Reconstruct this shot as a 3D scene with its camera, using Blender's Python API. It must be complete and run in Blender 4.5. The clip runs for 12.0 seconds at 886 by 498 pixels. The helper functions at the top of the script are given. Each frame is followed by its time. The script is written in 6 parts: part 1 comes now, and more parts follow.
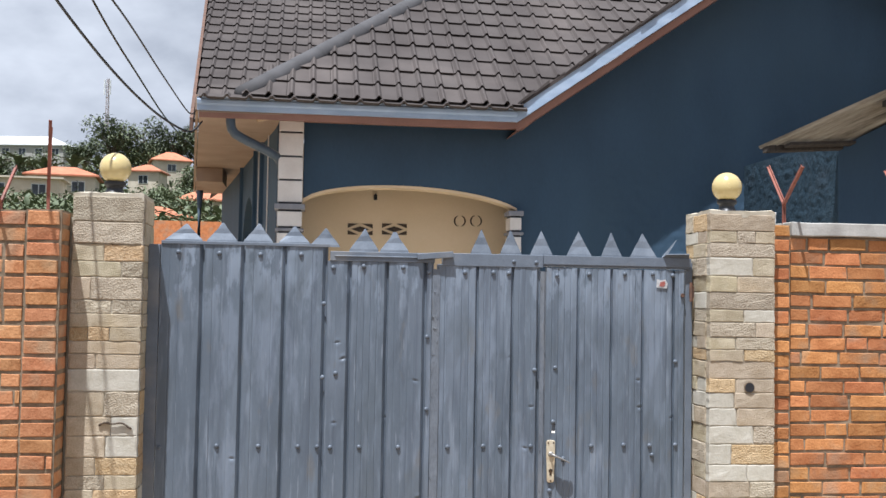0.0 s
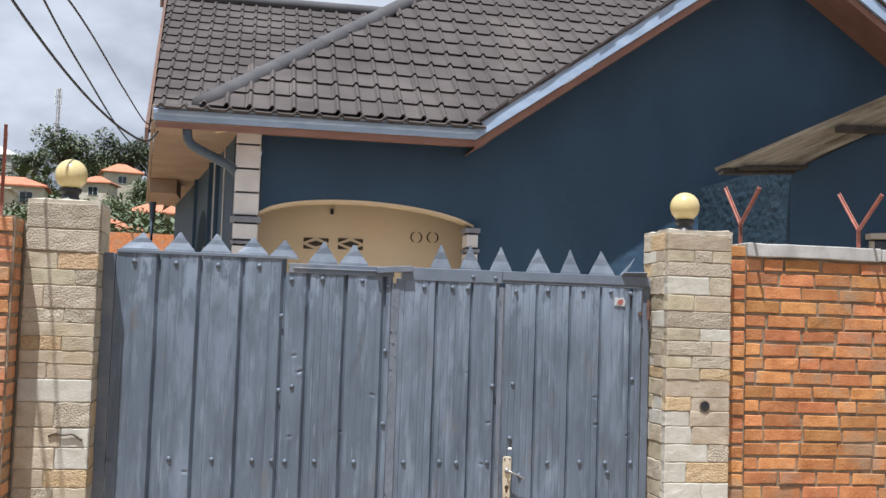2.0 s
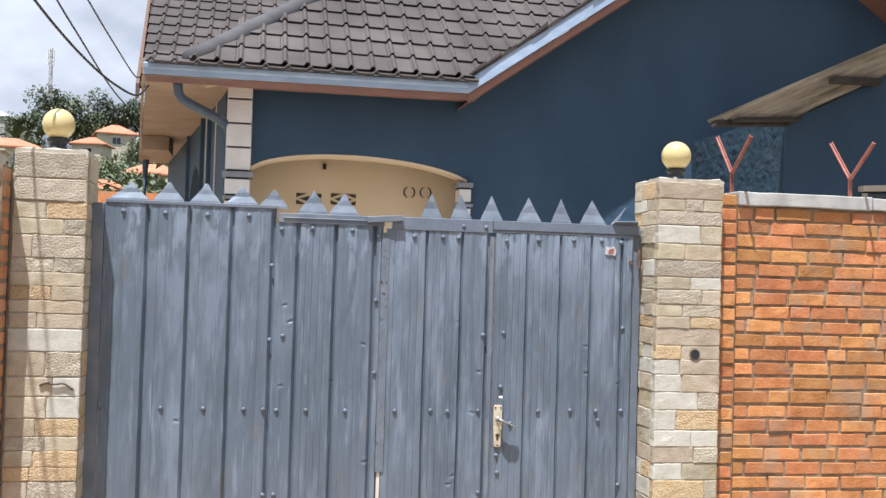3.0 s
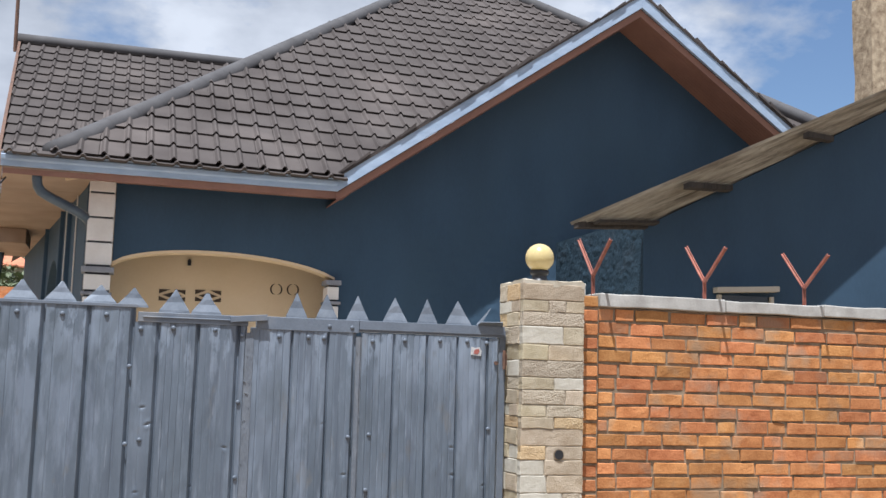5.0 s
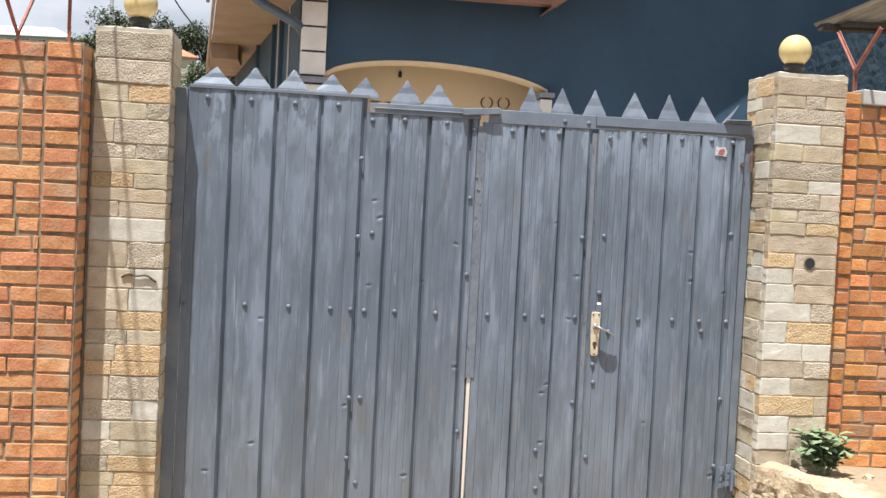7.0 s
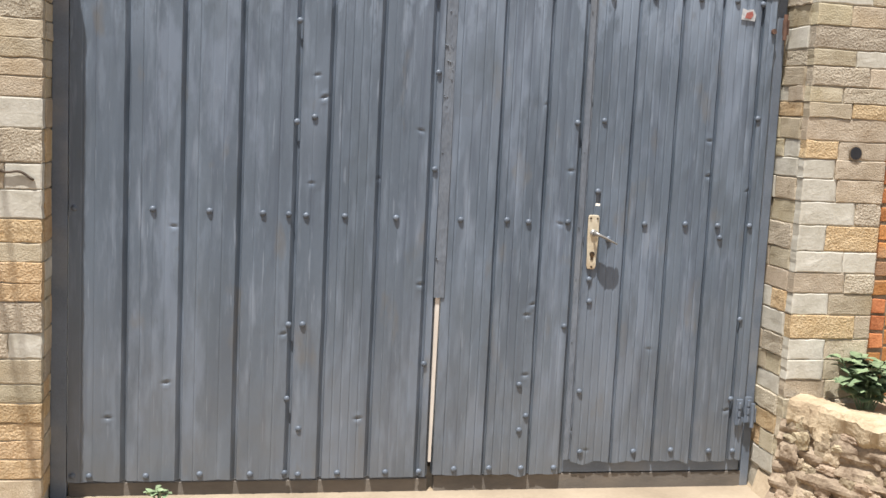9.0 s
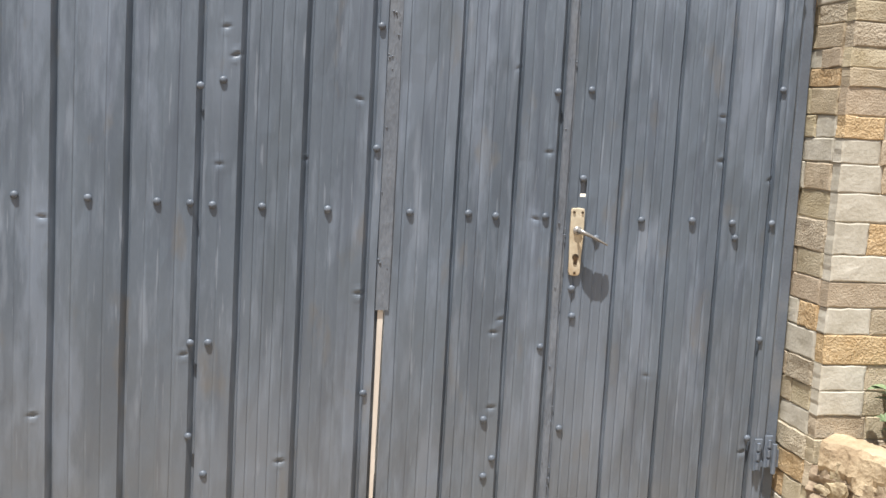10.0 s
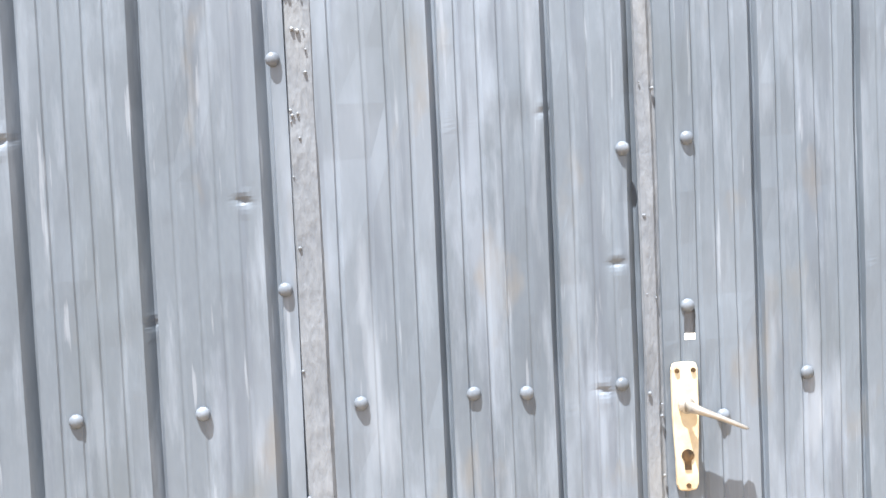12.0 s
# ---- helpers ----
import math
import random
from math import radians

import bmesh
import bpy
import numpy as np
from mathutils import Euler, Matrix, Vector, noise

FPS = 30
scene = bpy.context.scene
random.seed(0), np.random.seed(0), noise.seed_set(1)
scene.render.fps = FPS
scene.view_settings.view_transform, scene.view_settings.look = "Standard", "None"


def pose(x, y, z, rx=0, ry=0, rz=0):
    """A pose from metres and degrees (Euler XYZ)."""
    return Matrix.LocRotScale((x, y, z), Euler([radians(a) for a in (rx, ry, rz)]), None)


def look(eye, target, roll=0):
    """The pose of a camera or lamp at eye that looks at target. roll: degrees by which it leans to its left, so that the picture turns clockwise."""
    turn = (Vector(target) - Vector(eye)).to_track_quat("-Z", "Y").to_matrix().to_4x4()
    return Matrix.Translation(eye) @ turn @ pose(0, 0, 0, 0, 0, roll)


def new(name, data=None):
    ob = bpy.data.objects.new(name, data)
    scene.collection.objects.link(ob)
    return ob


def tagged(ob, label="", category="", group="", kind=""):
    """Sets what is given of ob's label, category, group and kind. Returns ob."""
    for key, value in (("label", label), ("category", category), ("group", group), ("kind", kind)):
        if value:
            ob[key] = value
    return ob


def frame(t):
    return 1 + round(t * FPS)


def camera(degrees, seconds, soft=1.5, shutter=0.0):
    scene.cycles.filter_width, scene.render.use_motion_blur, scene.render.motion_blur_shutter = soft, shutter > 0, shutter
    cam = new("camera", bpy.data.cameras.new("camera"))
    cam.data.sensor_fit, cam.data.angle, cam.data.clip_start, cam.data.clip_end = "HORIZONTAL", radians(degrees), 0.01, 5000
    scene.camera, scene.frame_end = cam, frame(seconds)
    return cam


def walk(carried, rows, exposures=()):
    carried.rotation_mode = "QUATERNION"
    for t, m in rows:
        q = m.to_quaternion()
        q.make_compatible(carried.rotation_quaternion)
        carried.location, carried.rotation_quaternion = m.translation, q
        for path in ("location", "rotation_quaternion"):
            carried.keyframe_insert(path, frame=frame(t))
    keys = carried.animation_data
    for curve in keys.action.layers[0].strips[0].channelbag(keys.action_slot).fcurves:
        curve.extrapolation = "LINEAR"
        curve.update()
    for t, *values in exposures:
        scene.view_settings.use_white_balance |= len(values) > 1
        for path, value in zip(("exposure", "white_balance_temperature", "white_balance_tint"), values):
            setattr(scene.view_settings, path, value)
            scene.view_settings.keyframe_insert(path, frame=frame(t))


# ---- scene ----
cam = camera(44.5, 12.0)
PATH = [
    (0, (-0.801, -5.981, 1.957), (-0.549, -3.999, 2.052), 1.0),
    (0.5, (-0.786, -5.945, 1.973), (-0.442, -3.977, 2.061), 2.0),
    (1, (-0.804, -5.946, 2.011), (-0.414, -3.993, 2.194), 3.0),
    (1.5, (-0.836, -5.961, 1.987), (-0.461, -4.006, 2.175), 2.8),
    (2, (-0.839, -5.958, 1.935), (-0.501, -3.99, 2.066), 1.9),
    (2.5, (-0.828, -5.954, 1.898), (-0.5, -3.984, 1.994), 1.9),
    (3, (-0.805, -5.948, 1.873), (-0.457, -3.98, 1.932), 1.7),
    (3.5, (-0.778, -5.936, 1.873), (-0.26, -4.005, 1.93), 1.6),
    (3.7, (-0.774, -5.951, 1.87), (-0.188, -4.04, 1.945), 1.5),
    (5.3, (-0.794, -5.943, 1.902), (-0.226, -4.042, 2.155), 1.7),
    (5.5, (-0.813, -5.925, 1.888), (-0.255, -4.015, 2.09), 1.9),
    (6, (-0.88, -5.843, 1.863), (-0.45, -3.893, 1.97), 2.9),
    (6.5, (-0.948, -5.687, 1.758), (-0.639, -3.711, 1.776), 3.6),
    (7, (-0.962, -5.585, 1.695), (-0.709, -3.603, 1.62), 2.9),
    (7.2, (-0.954, -5.523, 1.687), (-0.719, -3.542, 1.539), 1.8),
    (8.8, (-1.049, -4.544, 1.668), (-0.673, -2.597, 1.41), 2.8),
    (9, (-0.915, -4.445, 1.574), (-0.543, -2.495, 1.332), 2.8),
    (9.5, (-0.608, -4.06, 1.505), (-0.268, -2.097, 1.329), 3.5),
    (10, (-0.547, -3.573, 1.442), (-0.181, -1.619, 1.216), 3.2),
    (10.5, (-0.388, -3.121, 1.45), (-0.018, -1.173, 1.192), 2.3),
    (11, (-0.252, -2.71, 1.419), (-0.076, -0.736, 1.147), 0.8),
    (11.5, (-0.214, -2.285, 1.509), (-0.031, -0.308, 1.268), -0.4),
    (12, (-0.024, -1.897, 1.51), (0.168, 0.091, 1.408), -2.6),
]
EXPOSURE = [(0.0, 0.63, 5750, 10), (0.5, 0.78, 5800, 10), (1.0, 0.62, 5750, 10), (1.5, 0.53, 5750, 10), (2.0, 0.60, 5750, 10), (2.5, 0.74, 5750, 10), (3.5, 0.95, 5750, 10), (5.3, 0.59, 5750, 10), (6.0, 0.81, 5750, 10), (6.5, 0.93, 5900, 10), (7.2, 0.83, 6050, 10), (9.0, 0.67, 6150, 10), (9.5, 0.87, 6200, 10), (10.0, 0.68, 6300, 10), (10.6, 0.88, 6300, 10), (10.9, 1.19, 6300, 10), (11.15, 1.65, 6300, 10), (11.4, 2.05, 6300, 10), (11.6, 2.07, 6300, 10), (12.0, 2.05, 6300, 10)]
walk(cam, [(t, look(eye, target, roll)) for t, eye, target, roll in PATH], EXPOSURE)

# ---- world, sun, exposure ----
SUN_TO = Vector((0.046, 0.066, -0.234)).normalized()      # the way the sunlight travels
world = bpy.data.worlds.new("sky")
scene.world = world
world.use_nodes = True
wn, wl = world.node_tree.nodes, world.node_tree.links
wn.clear()
sky = wn.new("ShaderNodeTexSky")
sky.sky_type, sky.sun_disc = "NISHITA", False
sky.sun_elevation = math.asin(-SUN_TO.z)
sky.sun_rotation = math.atan2(-SUN_TO.x, -SUN_TO.y)
sky.air_density, sky.dust_density = 1.0, 1.2
w_co = wn.new("ShaderNodeTexCoord")
w_map = wn.new("ShaderNodeMapping")
w_map.inputs["Scale"].default_value = (1.0, 1.0, 1.9)
w_map.inputs["Location"].default_value = (1.33, 2.63, 5.01)
w_noise = wn.new("ShaderNodeTexNoise")
w_noise.inputs["Scale"].default_value = 3.4
w_noise.inputs["Detail"].default_value = 9
w_noise.inputs["Roughness"].default_value = 0.55
w_ramp = wn.new("ShaderNodeValToRGB")
w_ramp.color_ramp.elements[0].position, w_ramp.color_ramp.elements[1].position = 0.355, 0.445
w_mix = wn.new("ShaderNodeMixRGB")
w_shade = wn.new("ShaderNodeTexNoise")
w_shade.inputs["Scale"].default_value, w_shade.inputs["Detail"].default_value = 5.5, 6
w_body = wn.new("ShaderNodeValToRGB")
w_body.color_ramp.elements[0].position, w_body.color_ramp.elements[1].position = 0.36, 0.62
w_body.color_ramp.elements[0].color, w_body.color_ramp.elements[1].color = (0.50, 0.52, 0.56, 1), (1, 1, 1, 1)
w_gain = wn.new("ShaderNodeMixRGB")
w_gain.blend_type = "MULTIPLY"
w_gain.inputs[0].default_value = 1.0
w_gain.inputs[2].default_value = (6.6, 6.65, 6.8, 1)
w_bg = wn.new("ShaderNodeBackground")
w_bg.inputs["Strength"].default_value = 0.080
w_out = wn.new("ShaderNodeOutputWorld")
wl.new(w_co.outputs["Generated"], w_map.inputs["Vector"])
wl.new(w_map.outputs["Vector"], w_noise.inputs["Vector"])
wl.new(w_noise.outputs["Fac"], w_ramp.inputs["Fac"])
wl.new(w_ramp.outputs["Color"], w_mix.inputs[0])
wl.new(w_map.outputs["Vector"], w_shade.inputs["Vector"])
wl.new(w_shade.outputs["Fac"], w_body.inputs["Fac"])
wl.new(w_body.outputs["Color"], w_gain.inputs[1])
wl.new(w_gain.outputs["Color"], w_mix.inputs[2])
wl.new(sky.outputs["Color"], w_mix.inputs[1])
wl.new(w_mix.outputs["Color"], w_bg.inputs["Color"])
wl.new(w_bg.outputs["Background"], w_out.inputs["Surface"])

sun = new("sun", bpy.data.lights.new("sun", "SUN"))
sun.data.energy, sun.data.angle, sun.data.color = 5.0, radians(0.53), (1.0, 0.965, 0.905)
sun.matrix_world = look((0, 0, 30), Vector((0, 0, 30)) + SUN_TO)


# ---- materials ----
def surf(name, dark, light, scale=6.0, rough=0.8, metal=0.0, bump=0.2, fine=60.0, stretch=(1, 1, 1), vary=0.0, hue=0.0, stain=None, stain_amount=0.5,
         spec=0.4, grain=0.25, bump_scale=0.01):
    """A painted, stony or earthy surface: large blotches, fine grain, bump, and change from piece to piece."""
    m = bpy.data.materials.new(name)
    m.use_nodes = True
    n, l = m.node_tree.nodes, m.node_tree.links
    b = n["Principled BSDF"]
    b.inputs["Metallic"].default_value = metal
    b.inputs["Specular IOR Level"].default_value = spec
    co, mp = n.new("ShaderNodeTexCoord"), n.new("ShaderNodeMapping")
    mp.inputs["Scale"].default_value = stretch
    geo = n.new("ShaderNodeNewGeometry")
    l.new(geo.outputs["Position"], mp.inputs["Vector"])
    big, small = n.new("ShaderNodeTexNoise"), n.new("ShaderNodeTexNoise")
    big.inputs["Scale"].default_value, big.inputs["Detail"].default_value = scale, 6
    small.inputs["Scale"].default_value, small.inputs["Detail"].default_value = fine, 5
    l.new(mp.outputs["Vector"], big.inputs["Vector"])
    l.new(mp.outputs["Vector"], small.inputs["Vector"])
    mixed = n.new("ShaderNodeMath")
    mixed.operation = "MULTIPLY_ADD"
    mixed.inputs[1].default_value = grain
    l.new(small.outputs["Fac"], mixed.inputs[0])
    scaled = n.new("ShaderNodeMath")
    scaled.operation = "MULTIPLY"
    scaled.inputs[1].default_value = 1.0 - grain
    l.new(big.outputs["Fac"], scaled.inputs[0])
    l.new(scaled.outputs[0], mixed.inputs[2])
    ramp = n.new("ShaderNodeValToRGB")
    ramp.color_ramp.elements[0].position, ramp.color_ramp.elements[1].position = 0.34, 0.66
    ramp.color_ramp.elements[0].color, ramp.color_ramp.elements[1].color = (*dark, 1), (*light, 1)
    l.new(mixed.outputs[0], ramp.inputs["Fac"])
    colour = ramp.outputs["Color"]
    if stain:
        st = n.new("ShaderNodeTexNoise")
        st.inputs["Scale"].default_value, st.inputs["Detail"].default_value = scale * 0.45, 8
        off = n.new("ShaderNodeMapping")
        off.inputs["Location"].default_value = (3.7, 9.1, 5.3)
        l.new(mp.outputs["Vector"], off.inputs["Vector"])
        l.new(off.outputs["Vector"], st.inputs["Vector"])
        sr = n.new("ShaderNodeValToRGB")
        sr.color_ramp.elements[0].position, sr.color_ramp.elements[1].position = 0.52, 0.70
        sr.color_ramp.elements[1].color = (stain_amount, stain_amount, stain_amount, 1)
        l.new(st.outputs["Fac"], sr.inputs["Fac"])
        mx = n.new("ShaderNodeMixRGB")
        mx.inputs[2].default_value = (*stain, 1)
        l.new(sr.outputs["Color"], mx.inputs[0])
        l.new(colour, mx.inputs[1])
        colour = mx.outputs["Color"]
    if vary or hue:
        info, hsv = n.new("ShaderNodeObjectInfo"), n.new("ShaderNodeHueSaturation")
        val, hu = n.new("ShaderNodeMapRange"), n.new("ShaderNodeMapRange")
        val.inputs["To Min"].default_value, val.inputs["To Max"].default_value = 1 - vary, 1 + vary
        hu.inputs["To Min"].default_value, hu.inputs["To Max"].default_value = 0.5 - hue, 0.5 + hue
        white = n.new("ShaderNodeTexWhiteNoise")
        white.noise_dimensions = "1D"
        l.new(info.outputs["Random"], val.inputs["Value"])
        l.new(info.outputs["Random"], white.inputs["W"])
        l.new(white.outputs["Value"], hu.inputs["Value"])
        l.new(val.outputs["Result"], hsv.inputs["Value"])
        l.new(hu.outputs["Result"], hsv.inputs["Hue"])
        l.new(colour, hsv.inputs["Color"])
        colour = hsv.outputs["Color"]
    l.new(colour, b.inputs["Base Color"])
    rr = n.new("ShaderNodeMapRange")
    rr.inputs["To Min"].default_value, rr.inputs["To Max"].default_value = max(0.05, rough - 0.1), min(1.0, rough + 0.1)
    l.new(small.outputs["Fac"], rr.inputs["Value"])
    l.new(rr.outputs["Result"], b.inputs["Roughness"])
    if bump:
        bp = n.new("ShaderNodeBump")
        bp.inputs["Strength"].default_value, bp.inputs["Distance"].default_value = bump, bump_scale
        l.new(mixed.outputs[0], bp.inputs["Height"])
        l.new(bp.outputs["Normal"], b.inputs["Normal"])
    return m


def gate_paint():
    """Weathered blue-grey gloss: brushed-on patches, thin pale runs, scratches and grime."""
    m = surf("gate_paint", (0.0955, 0.117, 0.146), (0.138, 0.166, 0.202), 2.2, 0.46, 0.0, 0.08, 70, (2.2, 2.2, 0.6), 0.05, 0, (0.190, 0.220, 0.268), 0.8, 0.5, 0.2, 0.002)
    n, l = m.node_tree.nodes, m.node_tree.links
    b = n["Principled BSDF"]
    colour = b.inputs["Base Color"].links[0].from_socket
    geo = n.new("ShaderNodeNewGeometry")

    def layer(colour, scale, stretch, lo, hi, tint, amount, detail=6, shift=0.0, rough=0.5, heights=None):
        mp, tex, ramp, mix = n.new("ShaderNodeMapping"), n.new("ShaderNodeTexNoise"), n.new("ShaderNodeValToRGB"), n.new("ShaderNodeMixRGB")
        mp.inputs["Scale"].default_value, mp.inputs["Location"].default_value = stretch, (shift, shift, shift)
        tex.inputs["Scale"].default_value, tex.inputs["Detail"].default_value, tex.inputs["Roughness"].default_value = scale, detail, rough
        ramp.color_ramp.elements[0].position, ramp.color_ramp.elements[1].position = lo, hi
        ramp.color_ramp.elements[1].color = (amount, amount, amount, 1)
        mix.inputs[2].default_value = (*tint, 1)
        l.new(geo.outputs["Position"], mp.inputs["Vector"])
        l.new(mp.outputs["Vector"], tex.inputs["Vector"])
        l.new(tex.outputs["Fac"], ramp.inputs["Fac"])
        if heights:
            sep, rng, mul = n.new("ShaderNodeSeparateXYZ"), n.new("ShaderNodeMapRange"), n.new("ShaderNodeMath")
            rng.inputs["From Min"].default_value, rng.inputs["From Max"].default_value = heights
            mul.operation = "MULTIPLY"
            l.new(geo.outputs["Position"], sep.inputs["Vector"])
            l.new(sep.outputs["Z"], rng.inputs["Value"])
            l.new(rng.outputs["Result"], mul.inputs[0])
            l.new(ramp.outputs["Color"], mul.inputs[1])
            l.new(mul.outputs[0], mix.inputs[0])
        else:
            l.new(ramp.outputs["Color"], mix.inputs[0])
        l.new(colour, mix.inputs[1])
        return mix.outputs["Color"]

    colour = layer(colour, 1.0, (7, 7, 1.5), 0.55, 0.64, (0.205, 0.240, 0.296), 0.60, 8, 2.6, 0.62)      # worn pale patches
    colour = layer(colour, 1.0, (8, 8, 2.6), 0.50, 0.555, (0.265, 0.31, 0.375), 0.75, 9, 6.4, 0.66, (1.75, 2.15))      # crisp pale patches, coming in only towards the top
    colour = layer(colour, 1.0, (26, 26, 1.6), 0.56, 0.66, (0.085, 0.102, 0.132), 0.5, 6, 12.4)      # darker brush streaks
    colour = layer(colour, 1.0, (16, 16, 2.2), 0.61, 0.72, (0.27, 0.305, 0.36), 0.5, 7, 4.1)      # pale runs
    colour = layer(colour, 1.0, (75, 75, 5.0), 0.65, 0.71, (0.30, 0.33, 0.38), 0.4, 6, 9.3)      # thin scratches
    colour = layer(colour, 1.0, (9, 9, 3.5), 0.62, 0.72, (0.16, 0.145, 0.125), 0.55, 7, 17.7)     # dusty grime
    colour = layer(colour, 1.0, (24, 24, 3.2), 0.53, 0.66, (0.205, 0.240, 0.290), 0.5, 8, 23.1, 0.6)      # brushed-over dabs
    colour = layer(colour, 1.0, (5, 5, 2.0), 0.57, 0.68, (0.098, 0.118, 0.138), 0.5, 7, 31.7)      # dull darker areas
    # road dust splashed up the foot of the gate
    sep, rng, tex, mul, mix = n.new("ShaderNodeSeparateXYZ"), n.new("ShaderNodeMapRange"), n.new("ShaderNodeTexNoise"), n.new("ShaderNodeMath"), n.new("ShaderNodeMixRGB")
    rng.inputs["From Min"].default_value, rng.inputs["From Max"].default_value, rng.inputs["To Max"].default_value = 1.0, 0.0, 0.85
    tex.inputs["Scale"].default_value, tex.inputs["Detail"].default_value = 7.0, 6
    mul.operation = "MULTIPLY"
    mix.inputs[2].default_value = (0.146, 0.138, 0.127, 1)
    l.new(geo.outputs["Position"], sep.inputs["Vector"])
    l.new(sep.outputs["Z"], rng.inputs["Value"])
    l.new(geo.outputs["Position"], tex.inputs["Vector"])
    l.new(rng.outputs["Result"], mul.inputs[0])
    l.new(tex.outputs["Fac"], mul.inputs[1])
    l.new(mul.outputs[0], mix.inputs[0])
    l.new(colour, mix.inputs[1])
    colour = mix.outputs["Color"]
    l.new(colour, b.inputs["Base Color"])
    return m


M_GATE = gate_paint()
M_FRAME = surf("gate_frame_paint", (0.115, 0.135, 0.166), (0.165, 0.190, 0.228), 9.0, 0.5, 0.0, 0.2, 120, (1, 1, 1), 0.03, 0, (0.32, 0.30, 0.27), 0.35, 0.5, 0.4, 0.003)
M_WORNSTRIP = surf("worn_strip_paint", (0.116, 0.132, 0.157), (0.185, 0.203, 0.231), 9.0, 0.5, 0.0, 0.7, 60, (2, 2, 0.8), 0, 0, (0.21, 0.213, 0.215), 0.6, 0.45, 0.5, 0.006)
M_BOLT = surf("bolt_paint", (0.095, 0.112, 0.138), (0.145, 0.166, 0.198), 40, 0.42, 0.0, 0.1, 300, vary=0.15)
M_SPIKE = surf("spike_sheet", (0.12, 0.14, 0.17), (0.215, 0.238, 0.272), 8.0, 0.45, 0.2, 0.15, 120, vary=0.10, bump_scale=0.002)
M_BRASS = surf("worn_brass", (0.56, 0.47, 0.33), (0.70, 0.62, 0.47), 30, 0.38, 0.1, 0.1, 200, stain=(0.30, 0.16, 0.05), stain_amount=0.4)
M_GAP_STRIP = surf("cream_gap_strip", (0.60, 0.52, 0.44), (0.72, 0.65, 0.57), 14, 0.7, 0.0, 0.2, 90, (1, 1, 0.3))
M_STEEL = surf("lever_steel", (0.26, 0.24, 0.225), (0.42, 0.40, 0.37), 40, 0.38, 0.5, 0.05, 200)
M_DARK = surf("lock_dark", (0.02, 0.015, 0.01), (0.09, 0.05, 0.02), 60, 0.5)
M_RUST = surf("rusty_iron", (0.07, 0.045, 0.035), (0.19, 0.10, 0.065), 25, 0.8, 0.0, 0.3, 150)
M_REDIRON = surf("red_oxide_iron", (0.22, 0.070, 0.05), (0.34, 0.13, 0.09), 20, 0.65, 0.0, 0.2, 150, vary=0.12, stain=(0.12, 0.07, 0.06), stain_amount=0.6)
M_BRICK = surf("fired_brick", (0.39, 0.150, 0.055), (0.59, 0.268, 0.108), 13, 0.9, 0.0, 0.8, 90, vary=0.23, hue=0.010, stain=(0.36, 0.25, 0.165), stain_amount=0.7, spec=0.15, grain=0.4)
# slightly paler brick colour, used for the left wall only
M_BRICK_PALE = surf("pale_brick", (0.39, 0.160, 0.070), (0.60, 0.295, 0.145), 13, 0.9, 0.0, 0.8, 90, vary=0.20, hue=0.008, stain=(0.45, 0.32, 0.20), stain_amount=0.7, spec=0.15, grain=0.4)
M_MORTAR = surf("mortar", (0.17, 0.128, 0.086), (0.34, 0.265, 0.185), 16, 0.95, 0.0, 0.5, 120, spec=0.1)
M_STONE = surf("dressed_stone", (0.365, 0.297, 0.200), (0.56, 0.480, 0.355), 11, 0.9, 0.0, 1.0, 150, vary=0.13, hue=0.012, stain=(0.42, 0.32, 0.18), stain_amount=0.4, spec=0.15, grain=0.4)
M_JOINT = surf("pale_joint", (0.40, 0.345, 0.255), (0.54, 0.485, 0.39), 16, 0.95, 0.0, 0.5, 120, spec=0.1)
M_STONE_Y = surf("ochre_stone", (0.43, 0.285, 0.145), (0.60, 0.455, 0.285), 14, 0.9, 0.0, 1.0, 110, vary=0.12, hue=0.004, spec=0.15, grain=0.6, bump_scale=0.014)
M_STONE_G = surf("grey_stone", (0.34, 0.280, 0.200), (0.54, 0.470, 0.360), 14, 0.9, 0.0, 1.0, 110, vary=0.15, hue=0.006, spec=0.15, grain=0.6, bump_scale=0.014)
M_STONE_W = surf("white_stone", (0.47, 0.43, 0.345), (0.61, 0.57, 0.485), 13, 0.9, 0.0, 0.5, 90, vary=0.06, spec=0.15, grain=0.35)
M_CEMENT = surf("cement", (0.34, 0.32, 0.29), (0.52, 0.50, 0.46), 8, 0.9, 0.0, 0.4, 90, stain=(0.22, 0.20, 0.18), spec=0.15)
M_GLOBE = surf("cream_globe", (0.55, 0.43, 0.19), (0.62, 0.49, 0.23), 9, 0.24, 0.0, 0.0, 60, spec=0.6)
M_BLACK = surf("black_iron", (0.012, 0.012, 0.014), (0.03, 0.03, 0.033), 20, 0.4)
M_BLUE = surf("dark_blue_paint", (0.0400, 0.0705, 0.1080), (0.0520, 0.0905, 0.138), 2.2, 0.62, 0.0, 0.3, 40, (1, 1, 0.45), 0, 0, (0.050, 0.084, 0.118), 0.5, 0.22, 0.3)
# eave shade put into the colour: darker than the plain blue walls
M_BLUEROUGH_SHADE = surf("shaded_blue_rough_render", (0.018, 0.036, 0.054), (0.030, 0.054, 0.076), 9, 0.7, 0.0, 1.0, 22, (1, 1, 1), 0, 0, (0.044, 0.058, 0.074), 0.4, 0.3, 0.4, 0.03)
M_BEIGE = surf("beige_paint", (0.66, 0.50, 0.31), (0.72, 0.56, 0.365), 2.0, 0.8, 0.0, 0.1, 50)
